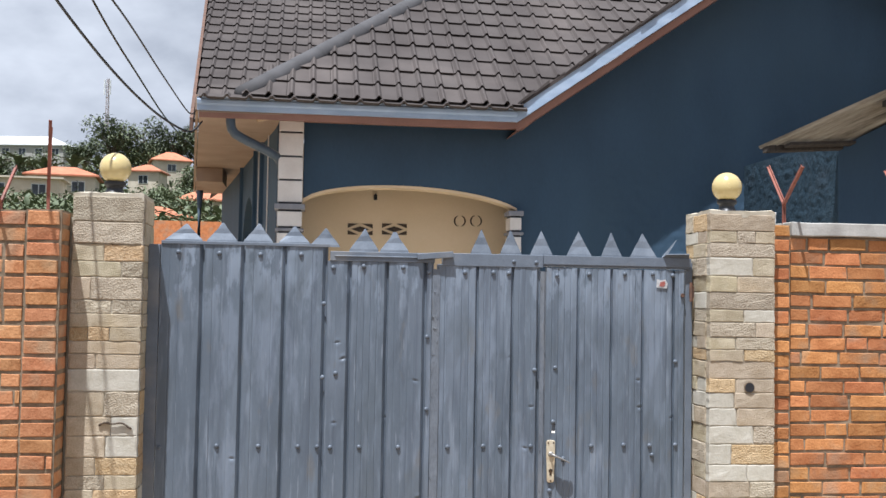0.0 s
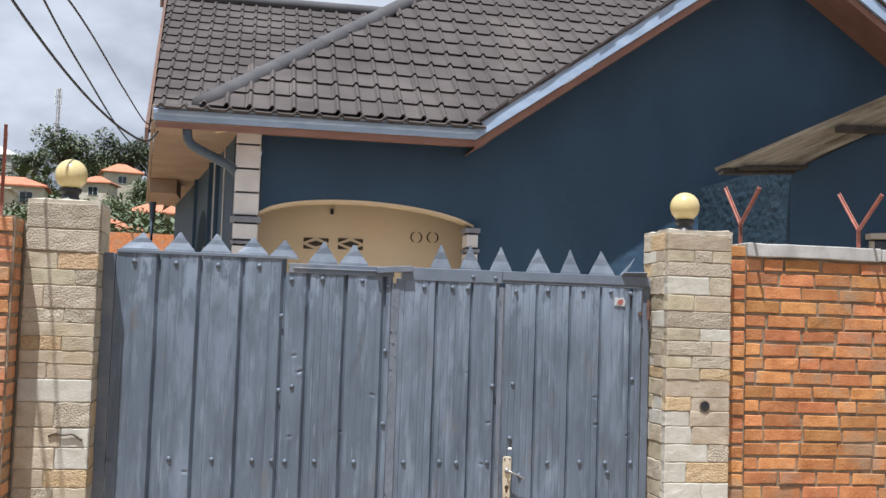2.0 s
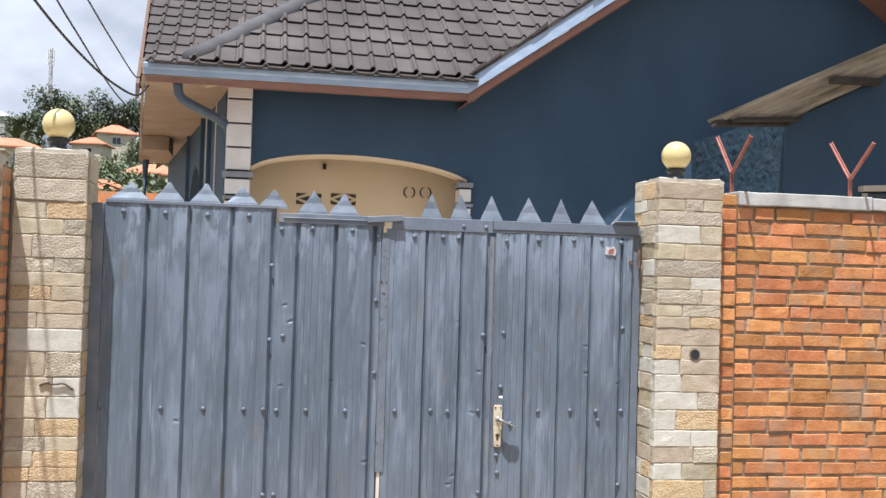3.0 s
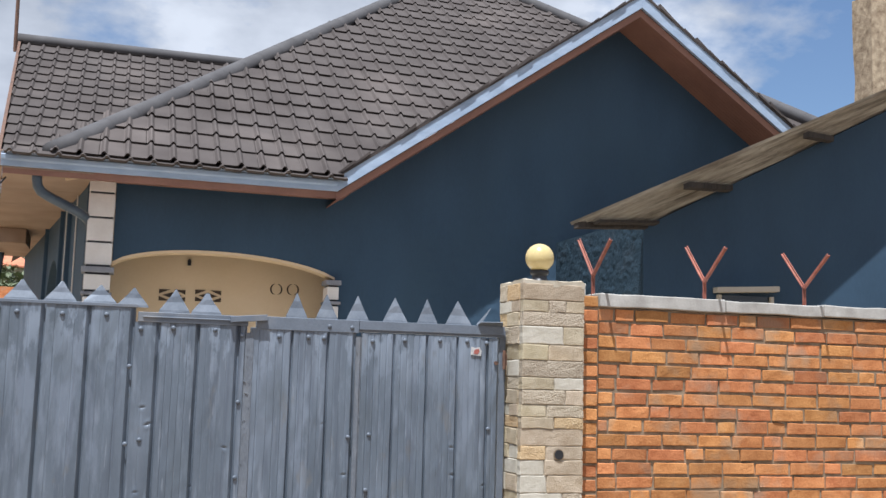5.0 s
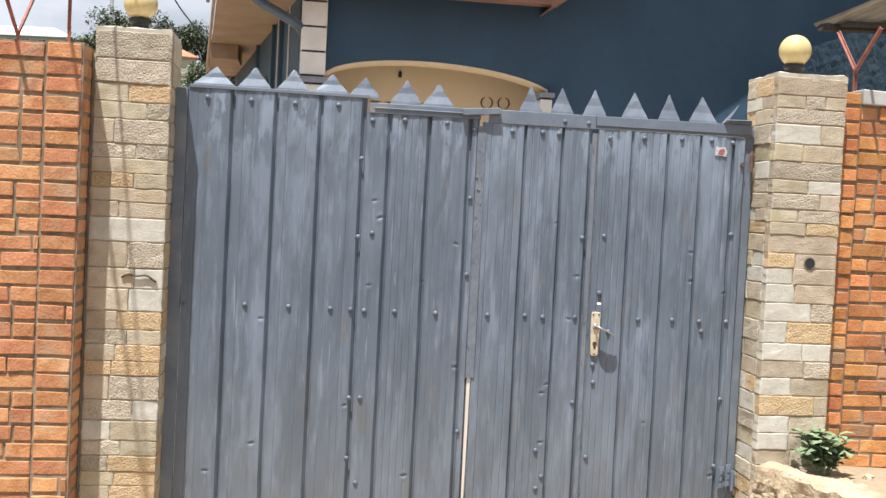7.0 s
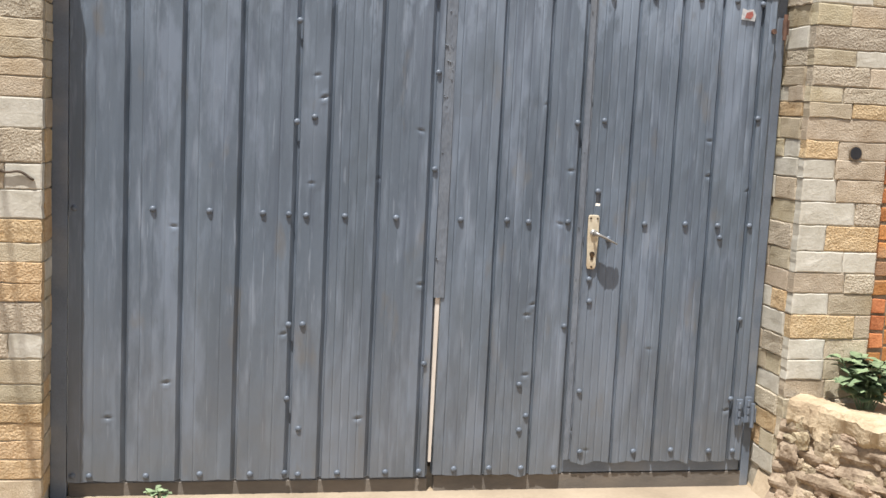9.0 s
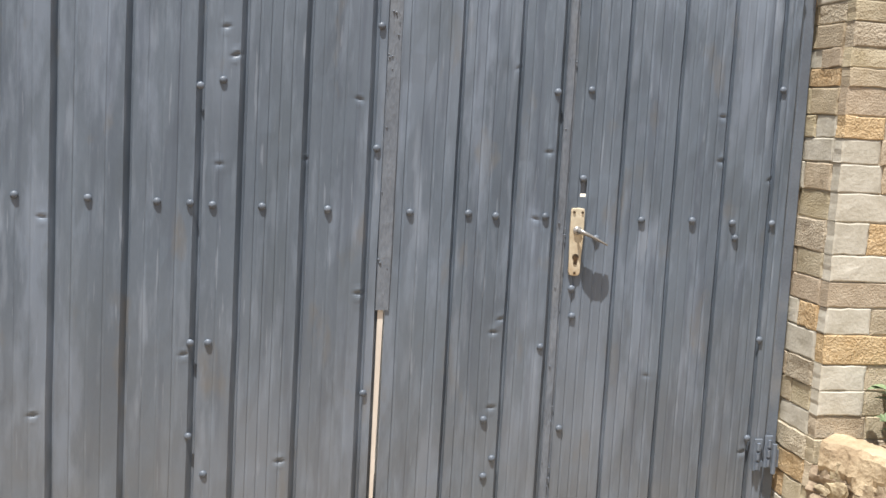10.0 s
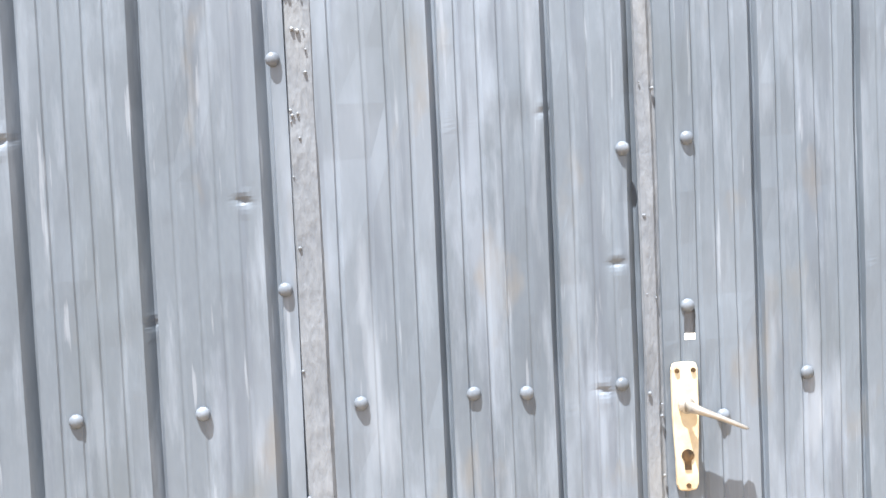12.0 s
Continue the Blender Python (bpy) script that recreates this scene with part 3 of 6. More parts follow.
bolts(left_leaf, (-1.553, -1.253, -1.031, -0.820, -0.715, -0.645, -0.488, -0.274), MID)
bolts(left_leaf, (-0.692, -0.692, -0.622, -0.121, -0.121), (1.925, 1.530, 1.545, 1.752, 1.355))
bolts(left_leaf, (-0.702, -0.645, -0.125, -0.700, -0.645), (0.690, 0.693, 0.530, 0.375, 0.245))
bolts(left_leaf, (-1.555, -1.490, -1.265, -1.050, -0.845, -0.700, -0.645, -0.478, -0.270, -0.125), 0.052)

right_leaf = thing("gate_leaf", 1.40, 0, 0, "blue-grey ribbed steel gate leaf with a wicket door", "gate", "gate leaves")
edges = [-0.066, 0.163, 0.364, 0.514]
rib_lines = [(-0.022, 0.033, 0.073, 0.112), (0.197, 0.235, 0.273, 0.312), (0.396, 0.430, 0.466)]
for i, (a, b) in enumerate(zip(edges, edges[1:])):
    part("panel", sheet(a, b, 0.035, 2.155, (0.012, 0.012, 0.016)[i], 0.018, rib_lines[i], seed=20 + i, wave=0.004, ragged=0.022), M_GATE, right_leaf)
# overlap strip with weld spatter over the meeting of the leaves
strip = sheet(-0.098, -0.047, 0.815, 2.13, 0.003, 0.008, (), 0.004, 31)
for k in range(22):
    z, s = random.choice((random.uniform(0.83, 2.1), random.uniform(1.6, 2.05))), random.uniform(0.3, 0.8)
    lathe(strip, [(0.004 * s, -0.005 * s), (0.0055 * s, 0.0), (0.003 * s, 0.004 * s)], -0.080 + random.uniform(-0.017, 0.018), -0.0015, z, 6)
for v in strip.verts:
    v.co.y -= 0.005
part("meeting_strip", strip, M_WORNSTRIP, right_leaf, "weld-spattered cover strip")
part("meeting_post", boxed(-0.066, -0.030, 0.024, 0.064, 0.03, 2.16), M_FRAME, right_leaf, bevel=0.003)
rail = bmesh.new()
box(rail, -0.040, 1.395, 0.004, 0.055, 2.158, 2.218)
box(rail, -0.040, 0.530, -0.004, 0.004, 2.150, 2.222)
part("top_rail", rail, M_FRAME, right_leaf, "painted angle iron top rail", bevel=0.003)
part("top_angle", boxed(0.532, 1.395, -0.006, 0.004, 2.170, 2.222), M_FRAME, right_leaf, bevel=0.002)
part("bottom_rail", boxed(-0.055, 1.40, 0.020, 0.066, -0.046, 0.030), M_DUSTRAIL, right_leaf, bevel=0.003)
part("hinge_post", boxed(1.372, 1.412, 0.018, 0.06, -0.045, 2.20), M_FRAME, right_leaf, bevel=0.004)
for i, x in enumerate((0.176, 0.345, 0.520, 0.738, 0.927, 1.114)):
    spike(right_leaf, x, 2.218, (0.062, 0.064, 0.066, 0.074, 0.062, 0.080)[i], 0.142, lean=0.002, blunt=0.002)
bent = bmesh.new()
for q in (((1.225, -0.002, 2.222), (1.385, -0.002, 2.222), (1.375, -0.03, 2.244), (1.240, -0.03, 2.240)), ((1.225, 0.004, 2.226), (1.30, 0.02, 2.30), (1.315, 0.02, 2.325), (1.25, 0.004, 2.226))):
    v = [bent.verts.new(c) for c in q]
    w = [bent.verts.new(Vector(c) + Vector((0, 0.006, 0.004))) for c in q]
    bent.faces.new(v)
    bent.faces.new(w[::-1])
    for i in range(4):
        bent.faces.new((v[i], v[(i + 1) % 4], w[(i + 1) % 4], w[i]))
part("bent_spike", bent, M_SPIKE, right_leaf, "spike folded over")
bolts(right_leaf, (0.085, 0.243, 0.335, 0.365, 0.492), (2.118, 2.118, 2.118, 2.178, 2.182))
bolts(right_leaf, (0.0, 0.205, 0.300, 0.470, 0.488, 0.482), (MID, MID, MID, MID, 1.575, 0.700))
bolts(right_leaf, (0.030, 0.180, 0.330, 0.475), 0.062)
bolts(right_leaf, (0.335, 0.310, 0.300), (0.30, 0.235, 0.44))

wicket = part("wicket_door", boxed(0.512, 1.360, 0.022, 0.062, 0.036, 0.14), M_FRAME, right_leaf, "small pedestrian door in the leaf")
frame_w = bmesh.new()
box(frame_w, 0.512, 0.545, 0.024, 0.06, 0.14, 2.135)
part("lock_stile", frame_w, M_FRAME, wicket)
edges = [0.549, 0.741, 0.934, 1.117, 1.300, 1.362]
for i, (a, b) in enumerate(zip(edges, edges[1:])):
    part("door_panel", sheet(a, b, 0.085, 2.152, (0.012, 0.010, 0.010, 0.012, 0.004)[i], 0.016, even(a, b - 0.012, (4, 4, 4, 4, 1)[i]), seed=40 + i, wave=0.004, ragged=0.020,
                             hole=(0.590, 0.611, 1.226, 1.282) if i == 0 else None), M_GATE, wicket)
bolts(wicket, (0.610, 0.800, 1.006, 1.170, 1.290), (2.110, 2.122, 2.126, 2.128, 2.125))
bolts(wicket, (0.660, 0.819, 1.006, 1.158, 1.172, 1.305), (1.085, 1.157, 1.157, 1.157, 1.105, 1.157))
bolts(wicket, (0.607, 0.600, 0.585, 0.590, 1.305, 1.300, 1.285, 0.575), (1.586, 1.292, 0.910, 0.810, 1.630, 0.735, 0.375, 0.405))
bolts(wicket, (0.590, 0.843, 1.020, 1.202, 1.315), 0.135)
jamb = sheet(0.515, 0.546, 0.10, 2.13, 0.003, 0.006, (), 0.005, 61)
for v in jamb.verts:
    v.co.y -= 0.003
for k in range(24):
    z, s = random.uniform(0.2, 2.05), random.uniform(0.3, 0.75)
    lathe(jamb, [(0.004 * s, -0.006 * s), (0.0055 * s, 0.0), (0.003 * s, 0.004 * s)], 0.531 + random.choice((-0.010, 0.011)) + random.uniform(-0.003, 0.003), -0.004, z, 6)
part("jamb_strip", jamb, M_WORNSTRIP, right_leaf, "rough worn strip beside the lock")
# lock plate with lever
part("lock_case", boxed(0.575, 0.640, 0.006, 0.035, 1.237, 1.300), M_WORNSTRIP, wicket, "pale lock case behind a torn slot")
plate = bmesh.new()
out = [(0.0, -0.118), (0.016, -0.116), (0.0205, -0.105), (0.021, -0.06), (0.0245, 0.02), (0.0245, 0.105), (0.021, 0.116), (0.0, 0.118)]
prism(plate, [(0.585 + u, 1.070 + v) for u, v in out] + [(0.585 - u, 1.070 + v) for u, v in out[-2:0:-1]], -0.012, -0.001)
lock = part("lock_plate", plate, M_BRASS, wicket, "worn brass-coloured lock plate", bevel=0.003)
for u, v in ((-0.015, 0.103), (0.015, 0.103), (0.0, -0.107)):
    part("screw", lathe(bmesh.new(), [(0.0045, -0.0145), (0.0045, -0.011), (0.002, -0.0105)], 0, 0, 0, 8), M_DARK, lock).matrix_basis = pose(0.585 + u, -0.001, 1.070 + v, -90, 0, 0)
key = bmesh.new()
rod(key, (0.585, -0.0145, 1.018), (0.585, -0.010, 1.018), 0.0115, 14)
box(key, 0.579, 0.591, -0.0142, -0.010, 0.992, 1.012)
part("keyhole", key, M_DARK, lock, "dark keyhole cylinder")
lever = bmesh.new()
rod(lever, (0.585, -0.010, 1.110), (0.585, -0.020, 1.110), 0.015, 14)
rings = []
for x, y, z, ry, rz in ((0.580, -0.030, 1.110, 0.016, 0.010), (0.588, -0.044, 1.110, 0.017, 0.010), (0.604, -0.050, 1.104, 0.016, 0.0075), (0.630, -0.050, 1.093, 0.015, 0.006), (0.660, -0.046, 1.079, 0.013, 0.0048), (0.682, -0.040, 1.069, 0.010, 0.0040), (0.690, -0.036, 1.066, 0.005, 0.002)):
    rings.append([lever.verts.new((x, y + ry * math.cos(k * math.pi / 6), z + rz * math.sin(k * math.pi / 6))) for k in range(12)])
for a, b in zip(rings, rings[1:]):
    for k in range(12):
        lever.faces.new((a[k], a[(k + 1) % 12], b[(k + 1) % 12], b[k]))
lever.faces.new(rings[0][::-1])
lever.faces.new(rings[-1])
part("lever", lever, M_STEEL, lock, "bare steel lever handle", smooth=True)
torn = bmesh.new()
prism(torn, [(1.190, 2.052), (1.252, 2.048), (1.256, 2.078), (1.243, 2.098), (1.215, 2.094), (1.193, 2.100)], -0.0045, -0.003)
sticker = part("sticker", torn, M_STICKER, wicket, "torn white sticker with a red print")
part("print", prism(bmesh.new(), [(1.206, 2.060), (1.232, 2.056), (1.244, 2.074), (1.238, 2.090), (1.212, 2.082)], -0.0062, -0.0048), M_PRINT, sticker, "faded red print")
for z in (2.03, 0.30):
    hg = bmesh.new()
    box(hg, 1.384, 1.412, -0.010, -0.004, z - 0.032, z + 0.032)
    rod(hg, (1.392, -0.014, z - 0.055), (1.392, -0.014, z + 0.055), 0.009, 10)
    rod(hg, (1.345, -0.012, z - 0.02), (1.345, -0.002, z - 0.02), 0.012, 8)
    part("hinge", hg, M_RUST if z > 1 else M_FRAME, wicket, "rusty welded barrel hinge" if z > 1 else "painted barrel hinge")

# lower hinge: two welded straps with their knuckles, bent and chipped
for x, dz in ((1.310, 0.0), (1.352, 0.012)):
    st = bmesh.new()
    box(st, x, x + 0.030, -0.016, -0.009, 0.255 + dz, 0.375 + dz)
    bmesh.ops.subdivide_edges(st, edges=st.edges[:], cuts=3, use_grid_fill=True)
    for v in st.verts:
        v.co += Vector((0.004 * noise.noise(v.co * 40), 0.003 * noise.noise(v.co * 30), 0.005 * noise.noise(v.co * 25)))
    part("hinge_strap", st, M_FRAME, wicket, "chipped painted hinge strap", bevel=0.001)
    for k in range(3):
        part("knuckle", rod(bmesh.new(), (x + 0.015, -0.020, 0.262 + dz + 0.036 * k), (x + 0.015, -0.020, 0.288 + dz + 0.036 * k), 0.007, 10), M_FRAME, wicket)

# ---- pillars, brick walls ----
def worn(i, n):
    """Even steps, but for a narrow worn rim at both ends."""
    return 0.0 if i == 0 else 1.0 if i == n else 0.045 if i == 1 else 0.955 if i == n - 1 else i / n


def rough_block(bm, x0, x1, z0, z1, y_front, y_back, rough=0.004, seed=0, m=None, nx=6, nz=5):
    """A hewn block: a rough front sheet with worn edges, and plain sides."""
    front = []
    for k in range(nz + 1):
        row = []
        for i in range(nx + 1):
            u, v = worn(i, nx), worn(k, nz)
            x, z = x0 + (x1 - x0) * u, z0 + (z1 - z0) * v
            edge = 0.0025 if i in (0, nx) or k in (0, nz) else 0.0
            y = y_front + edge - rough * (0.6 + noise.noise(Vector((x * 22, z * 22, seed)))) - 0.6 * rough * noise.noise(Vector((x * 60, z * 60, seed + 3)))
            jx, jz = 0.006 * noise.noise(Vector((x * 30, z * 30, seed + 7))), 0.006 * noise.noise(Vector((x * 30, z * 30, seed + 9)))
            row.append(bm.verts.new((x + jx, y, z + jz)))
        front.append(row)
    for a, b in zip(front, front[1:]):
        for i in range(nx):
            bm.faces.new((a[i], a[i + 1], b[i + 1], b[i]))
    rim = front[0] + [r[-1] for r in front[1:]] + front[-1][-2::-1] + [r[0] for r in front[-2:0:-1]]
    back = [bm.verts.new((v.co.x, y_back, v.co.z)) for v in rim]
    for i in range(len(rim)):
        j = (i + 1) % len(rim)
        bm.faces.new((rim[i], back[i], back[j], rim[j]))
    bm.faces.new(back[::-1])
    if m is not None:
        for v in bm.verts:
            v.co = m @ v.co
    return bm


def pillar(name, x0, x1, y0, y1, rows, label, side_x=None, seed=0):
    """A gate pillar of hewn stone: rows of (height, joints as shares of the width, stone of each)."""
    base = thing(name, (x0 + x1) / 2, (y0 + y1) / 2, -0.05, label, "pillar", "gate pillars")
    part("core", boxed(x0 + 0.006, x1 - 0.006, y0 + 0.005, y1 - 0.01, -0.06, 2.45), M_JOINT, base)
    z = 2.470
    stones = {"s": (M_STONE, 0.0014), "y": (M_STONE_Y, 0.0028), "g": (M_STONE_G, 0.0034), "w": (M_STONE_W, 0.0012), "r": (M_STONE_G, 0.0030)}
    for n, (h, cuts, kinds) in enumerate(rows):
        at = [0.0, *cuts, 1.0]
        for i in range(len(at) - 1):
            a, b = x0 + (x1 - x0) * at[i], x0 + (x1 - x0) * at[i + 1]
            mat, ro = stones[kinds[i]]
            bm = rough_block(bmesh.new(), a + 0.002, b - 0.002, z - h + 0.002, z - 0.002, y0 + random.uniform(-0.004, 0.001), y0 + 0.05, ro, seed + n * 7 + i)
            part("stone", bm, mat, base)
        if side_x is not None:
            # blocks of the side that faces the opening
            turn = Matrix.Translation((side_x, 0, 0)) @ pose(0, 0, 0, 0, 0, -90 if side_x < 0.5 * (x0 + x1) else 90)
            split = random.choice((0.4, 0.55, 0.62))
            d0, d1 = y0 + 0.052, y1
            for a, b in ((d0, d0 + (d1 - d0) * split), (d0 + (d1 - d0) * split, d1)):
                lo, hi = (-b, -a) if side_x < 0.5 * (x0 + x1) else (a, b)
                mat, ro = stones[random.choice("swsygs")]
                bm = rough_block(bmesh.new(), lo + 0.002, hi - 0.002, z - h + 0.002, z - 0.002, random.uniform(-0.004, 0.002), 0.03, ro, seed + n * 11, turn, 5, 5)
                part("stone", bm, mat, base)
        z -= h
        if z < -0.02:
            break
    cap = rough_block(bmesh.new(), -(x1 - x0) / 2, (x1 - x0) / 2, -(y1 - y0) / 2, (y1 - y0) / 2, -0.012, 0.02, 0.012, seed, Matrix.Translation(((x0 + x1) / 2, (y0 + y1) / 2, 2.468)) @ pose(0, 0, 0, -90, 0, 0), 8, 8)
    part("mortar_cap", cap, M_JOINT, base)
    return base


R_ROWS = [(0.098, (), "s"), (0.068, (0.42, 0.70), "sgs"), (0.080, (), "r"), (0.104, (0.66,), "ws"), (0.090, (0.42,), "ss"), (0.096, (), "g"), (0.070, (0.52,), "sw"), (0.084, (0.70,), "gs"),
          (0.068, (0.40,), "sg"), (0.064, (0.52,), "sy"), (0.096, (), "s"), (0.078, (0.40,), "ys"), (0.084, (0.38,), "ws"), (0.098, (0.42,), "ws"), (0.100, (0.68,), "wg"), (0.112, (0.34,), "wy"),
          (0.092, (0.58,), "ww"), (0.090, (0.62,), "sg"), (0.094, (0.45,), "ws"), (0.105, (0.80,), "ys"), (0.092, (0.45,), "ws"), (0.088, (0.46,), "ws"), (0.084, (0.5,), "ss"), (0.09, (0.4,), "sg"), (0.09, (0.6,), "ss"), (0.09, (0.4,), "ss"), (0.09, (0.5,), "sy")]
L_ROWS = [(0.135, (), "g"), (0.115, (), "g"), (0.090, (0.45,), "sy"), (0.082, (0.70,), "sg"), (0.118, (0.28,), "sr"), (0.072, (0.58,), "gg"), (0.070, (), "s"), (0.072, (0.26, 0.56), "yys"), (0.066, (), "s"),
          (0.078, (0.38,), "ss"), (0.116, (), "w"), (0.128, (0.52,), "sg"), (0.100, (0.62,), "sw"), (0.110, (0.55,), "sw"), (0.092, (0.42,), "sy"), (0.072, (0.55,), "gs"), (0.080, (0.4,), "sy"), (0.072, (0.36,), "yy"),
          (0.120, (0.34,), "sg"), (0.100, (0.66,), "gw"), (0.100, (0.38,), "ws"), (0.074, (0.52,), "gs"), (0.078, (0.36,), "gy"), (0.07, (0.45,), "sy"), (0.075, (0.4,), "sy"), (0.08, (0.5,), "sy"), (0.09, (0.5,), "ss")]
random.seed(11)
right_pillar = pillar("gate_pillar", 1.425, 1.805, -0.215, 0.165, R_ROWS, "cream and grey hewn stone gate pillar", 1.425, 100)
left_pillar = pillar("gate_pillar", -2.000, -1.640, -0.185, 0.175, L_ROWS, "cream hewn stone gate pillar beside the brick wall", -1.640, 300)
part("joint_fill", boxed(-2.0175, -1.994, -0.150, 0.150, -0.06, 2.36), M_JOINT, left_pillar)
hole = bmesh.new()
ring = [(0.031, 0.0), (0.031, 0.005), (0.026, 0.005), (0.026, 0.001)]
lathe(hole, ring, 0, 0, 0, 20)
part("pipe_end", hole, M_MORTAR, right_pillar, "open end of a plastic pipe").matrix_basis = pose(1.655, -0.219, 1.505, 90, 0, 0)
# black disc stands in for the shade inside the pipe
part("bore_shade", lathe(bmesh.new(), [(0.0265, 0.0), (0.0265, 0.004), (0.001, 0.0045)], 0, 0, 0, 20), M_BLACK, right_pillar).matrix_basis = pose(1.655, -0.221, 1.505, 90, 0, 0)


root = tube(bmesh.new(), [(-1.835 + 0.165 * u, -0.194 - 0.004 * math.sin(math.pi * u), 1.272 + 0.026 * math.sin(math.pi * (0.15 + 0.85 * u)) + 0.006 * math.sin(11 * u)) for u in [i / 12 for i in range(13)]], 0.0055, 6)
part("root", root, M_BARK, left_pillar, "thin dry root clinging to the stone", smooth=True)


def globe_lamp(x, y, z, r):
    base = thing("globe_lamp", x, y, z, "round cream globe lamp on a black iron foot", "lamp", "pillar lamps")
    foot = lathe(bmesh.new(), [(0.072, 0.0), (0.068, 0.010), (0.054, 0.028), (0.043, 0.052), (0.044, 0.062), (0.056, 0.072), (0.058, 0.088), (0.050, 0.094)], x, y, z, 24)
    part("foot", foot, M_BLACK, base, smooth=True, bevel=0.001)
    ball = bmesh.new()
    bmesh.ops.create_uvsphere(ball, u_segments=32, v_segments=20, radius=r, matrix=Matrix.Translation((x, y, z + 0.082 + r)))
    part("globe", ball, M_GLOBE, base, "glossy cream plastic globe", smooth=True)
    return base


globe_lamp(-1.835, 0.06, 2.478, 0.084)
globe_lamp(1.632, 0.06, 2.478, 0.086)

# mortar bodies of the brick walls
wall_right = structure(part("wall_right", boxed(1.808, 14.0, -0.0935, 0.120, -0.1, 2.358), M_MORTAR), "orange fired brick yard wall with wide joints")
pier_right = structure(part("wall_pier_right", boxed(1.806, 1.935, -0.1235, -0.0935, -0.1, 2.42), M_MORTAR), "narrow brick pier against the stone pillar")
wall_left = structure(part("wall_left", boxed(-14.0, -2.19, -0.3305, -0.080, -0.1, 2.375), M_MORTAR), "orange fired brick yard wall with wide joints")
pier_left = structure(part("wall_pier_left", boxed(-2.190, -2.018, -0.3505, -0.080, -0.1, 2.380), M_MORTAR), "narrow brick pier standing proud of the stone")

coping = thing("coping", 3.0, 0, 2.34, "grey cement coping slabs on the brick wall", "coping", kind="structure")
cx = 1.945
for i, w in enumerate((0.845, 0.70, 0.72, 0.9, 1.0, 1.2, 2.0, 2.0, 2.6)):
    slab = boxed(cx + 0.003, cx + w - 0.003, -0.121 - 0.004 * (i % 2), 0.140, 2.360 + 0.003 * (i % 3), 2.440 - 0.006 * (i % 2))
    bmesh.ops.subdivide_edges(slab, edges=[e for e in slab.edges if abs(e.verts[0].co.x - e.verts[1].co.x) > 0.3], cuts=6)
    for v in slab.verts:
        v.co.z += 0.005 * noise.noise(v.co * 3) + 0.007 * noise.noise(v.co * 17)
        v.co.y += 0.006 * noise.noise(v.co * 5)
    part("slab", slab, M_CEMENT, coping, bevel=0.006)
    cx += w


def v_post(x, y, z, turn=0, rise_front=0.175, rise_back=0.24, stem=0.125, fore=0.28):
    """A post with one arm out over the street and one over the yard."""
    base = thing("fence_bracket", x, y, z, "rusty red angle iron Y-shaped fence bracket", "bracket", "wall brackets")
    def bar(name, p, q, w=0.0085):
        d = Vector(q) - Vector(p)
        m = Matrix.Translation(p) @ d.to_track_quat("Z", "Y").to_matrix().to_4x4()
        bm = bmesh.new()
        prism(bm, [(-w, -w), (w, -w), (w, -w + 0.005), (-w + 0.005, -w + 0.005), (-w + 0.005, w), (-w, w)], 0, d.length, "z")
        for v in bm.verts:
            v.co = m @ v.co
        part(name, bm, M_REDIRON, base)
    r = Matrix.Rotation(radians(turn), 3, "Z")
    top = Vector((x, y, z + stem))
    bar("stem", (x, y, z - 0.03), top)
    bar("arm", top - Vector((0, 0, 0.01)), top + r @ Vector((0, -fore, rise_front)))
    bar("arm", top - Vector((0, 0, 0.01)), top + r @ Vector((0, fore * 0.93, rise_back)))


for x in (1.955, 2.710, 3.430, 4.30, 5.2):
    v_post(x, 0.0, 2.44, -4)
v_post(-2.360, -0.19, 2.375, 0, 0.17, 0.20, 0.06)
v_post(-2.125, -0.19, 2.375, 12, 0.36, 0.36, 0.10, 0.14)

white_bar = bmesh.new()
box(white_bar, 1.700, 1.952, 0.095, 0.125, 2.496, 2.512)
box(white_bar, 1.938, 1.952, 0.100, 0.120, 2.440, 2.496)
tagged(part("white_rail", white_bar, M_WALL_WHITE, None, bevel=0.003), "short white painted rail on the pillar top", "rail")

# ---- house behind the gate ----
EAVE_Y, WALL_Y, EAVE_Z = 4.60, 5.145, 3.90
HX0, HX1, PEAK_X, PEAK_Z = -1.87, 1.265, 4.62, 6.21
PITCH = 0.75
house = thing("house", 3.0, 8.0, 0.9, "dark blue house with brown tiled hipped roof", "house")


def arch_z(x):
    """Underside of the shallow veranda arch."""
    u = (x - 0.30) / 1.14
    return 2.872 + 0.262 * math.sqrt(max(0.0, 1 - u * u * 0.94)) - 0.038 * u


wall = bmesh.new()
ax = [-0.84 + (1.385 + 0.84) * i / 24 for i in range(25)]
gable = [(-0.84, 3.80), (1.42, 3.80), (PEAK_X, PEAK_Z - 0.195), (7.9, 3.83), (9.5, 3.8), (9.5, 0.6), (1.385, 0.6)]
ring = gable + [(x, arch_z(x)) for x in reversed(ax)]
prism(wall, ring, WALL_Y, WALL_Y + 0.2)
front_wall = part("front_wall", wall, M_BLUE, house, "smooth dark navy painted gable wall")
trim = bmesh.new()
prism(trim, [(x, arch_z(x) - 0.001) for x in ax] + [(x, arch_z(x) - 0.028) for x in reversed(ax)], WALL_Y - 0.004, WALL_Y + 0.21)
part("arch_trim", trim, M_BEIGE, house, "beige painted arch edge")
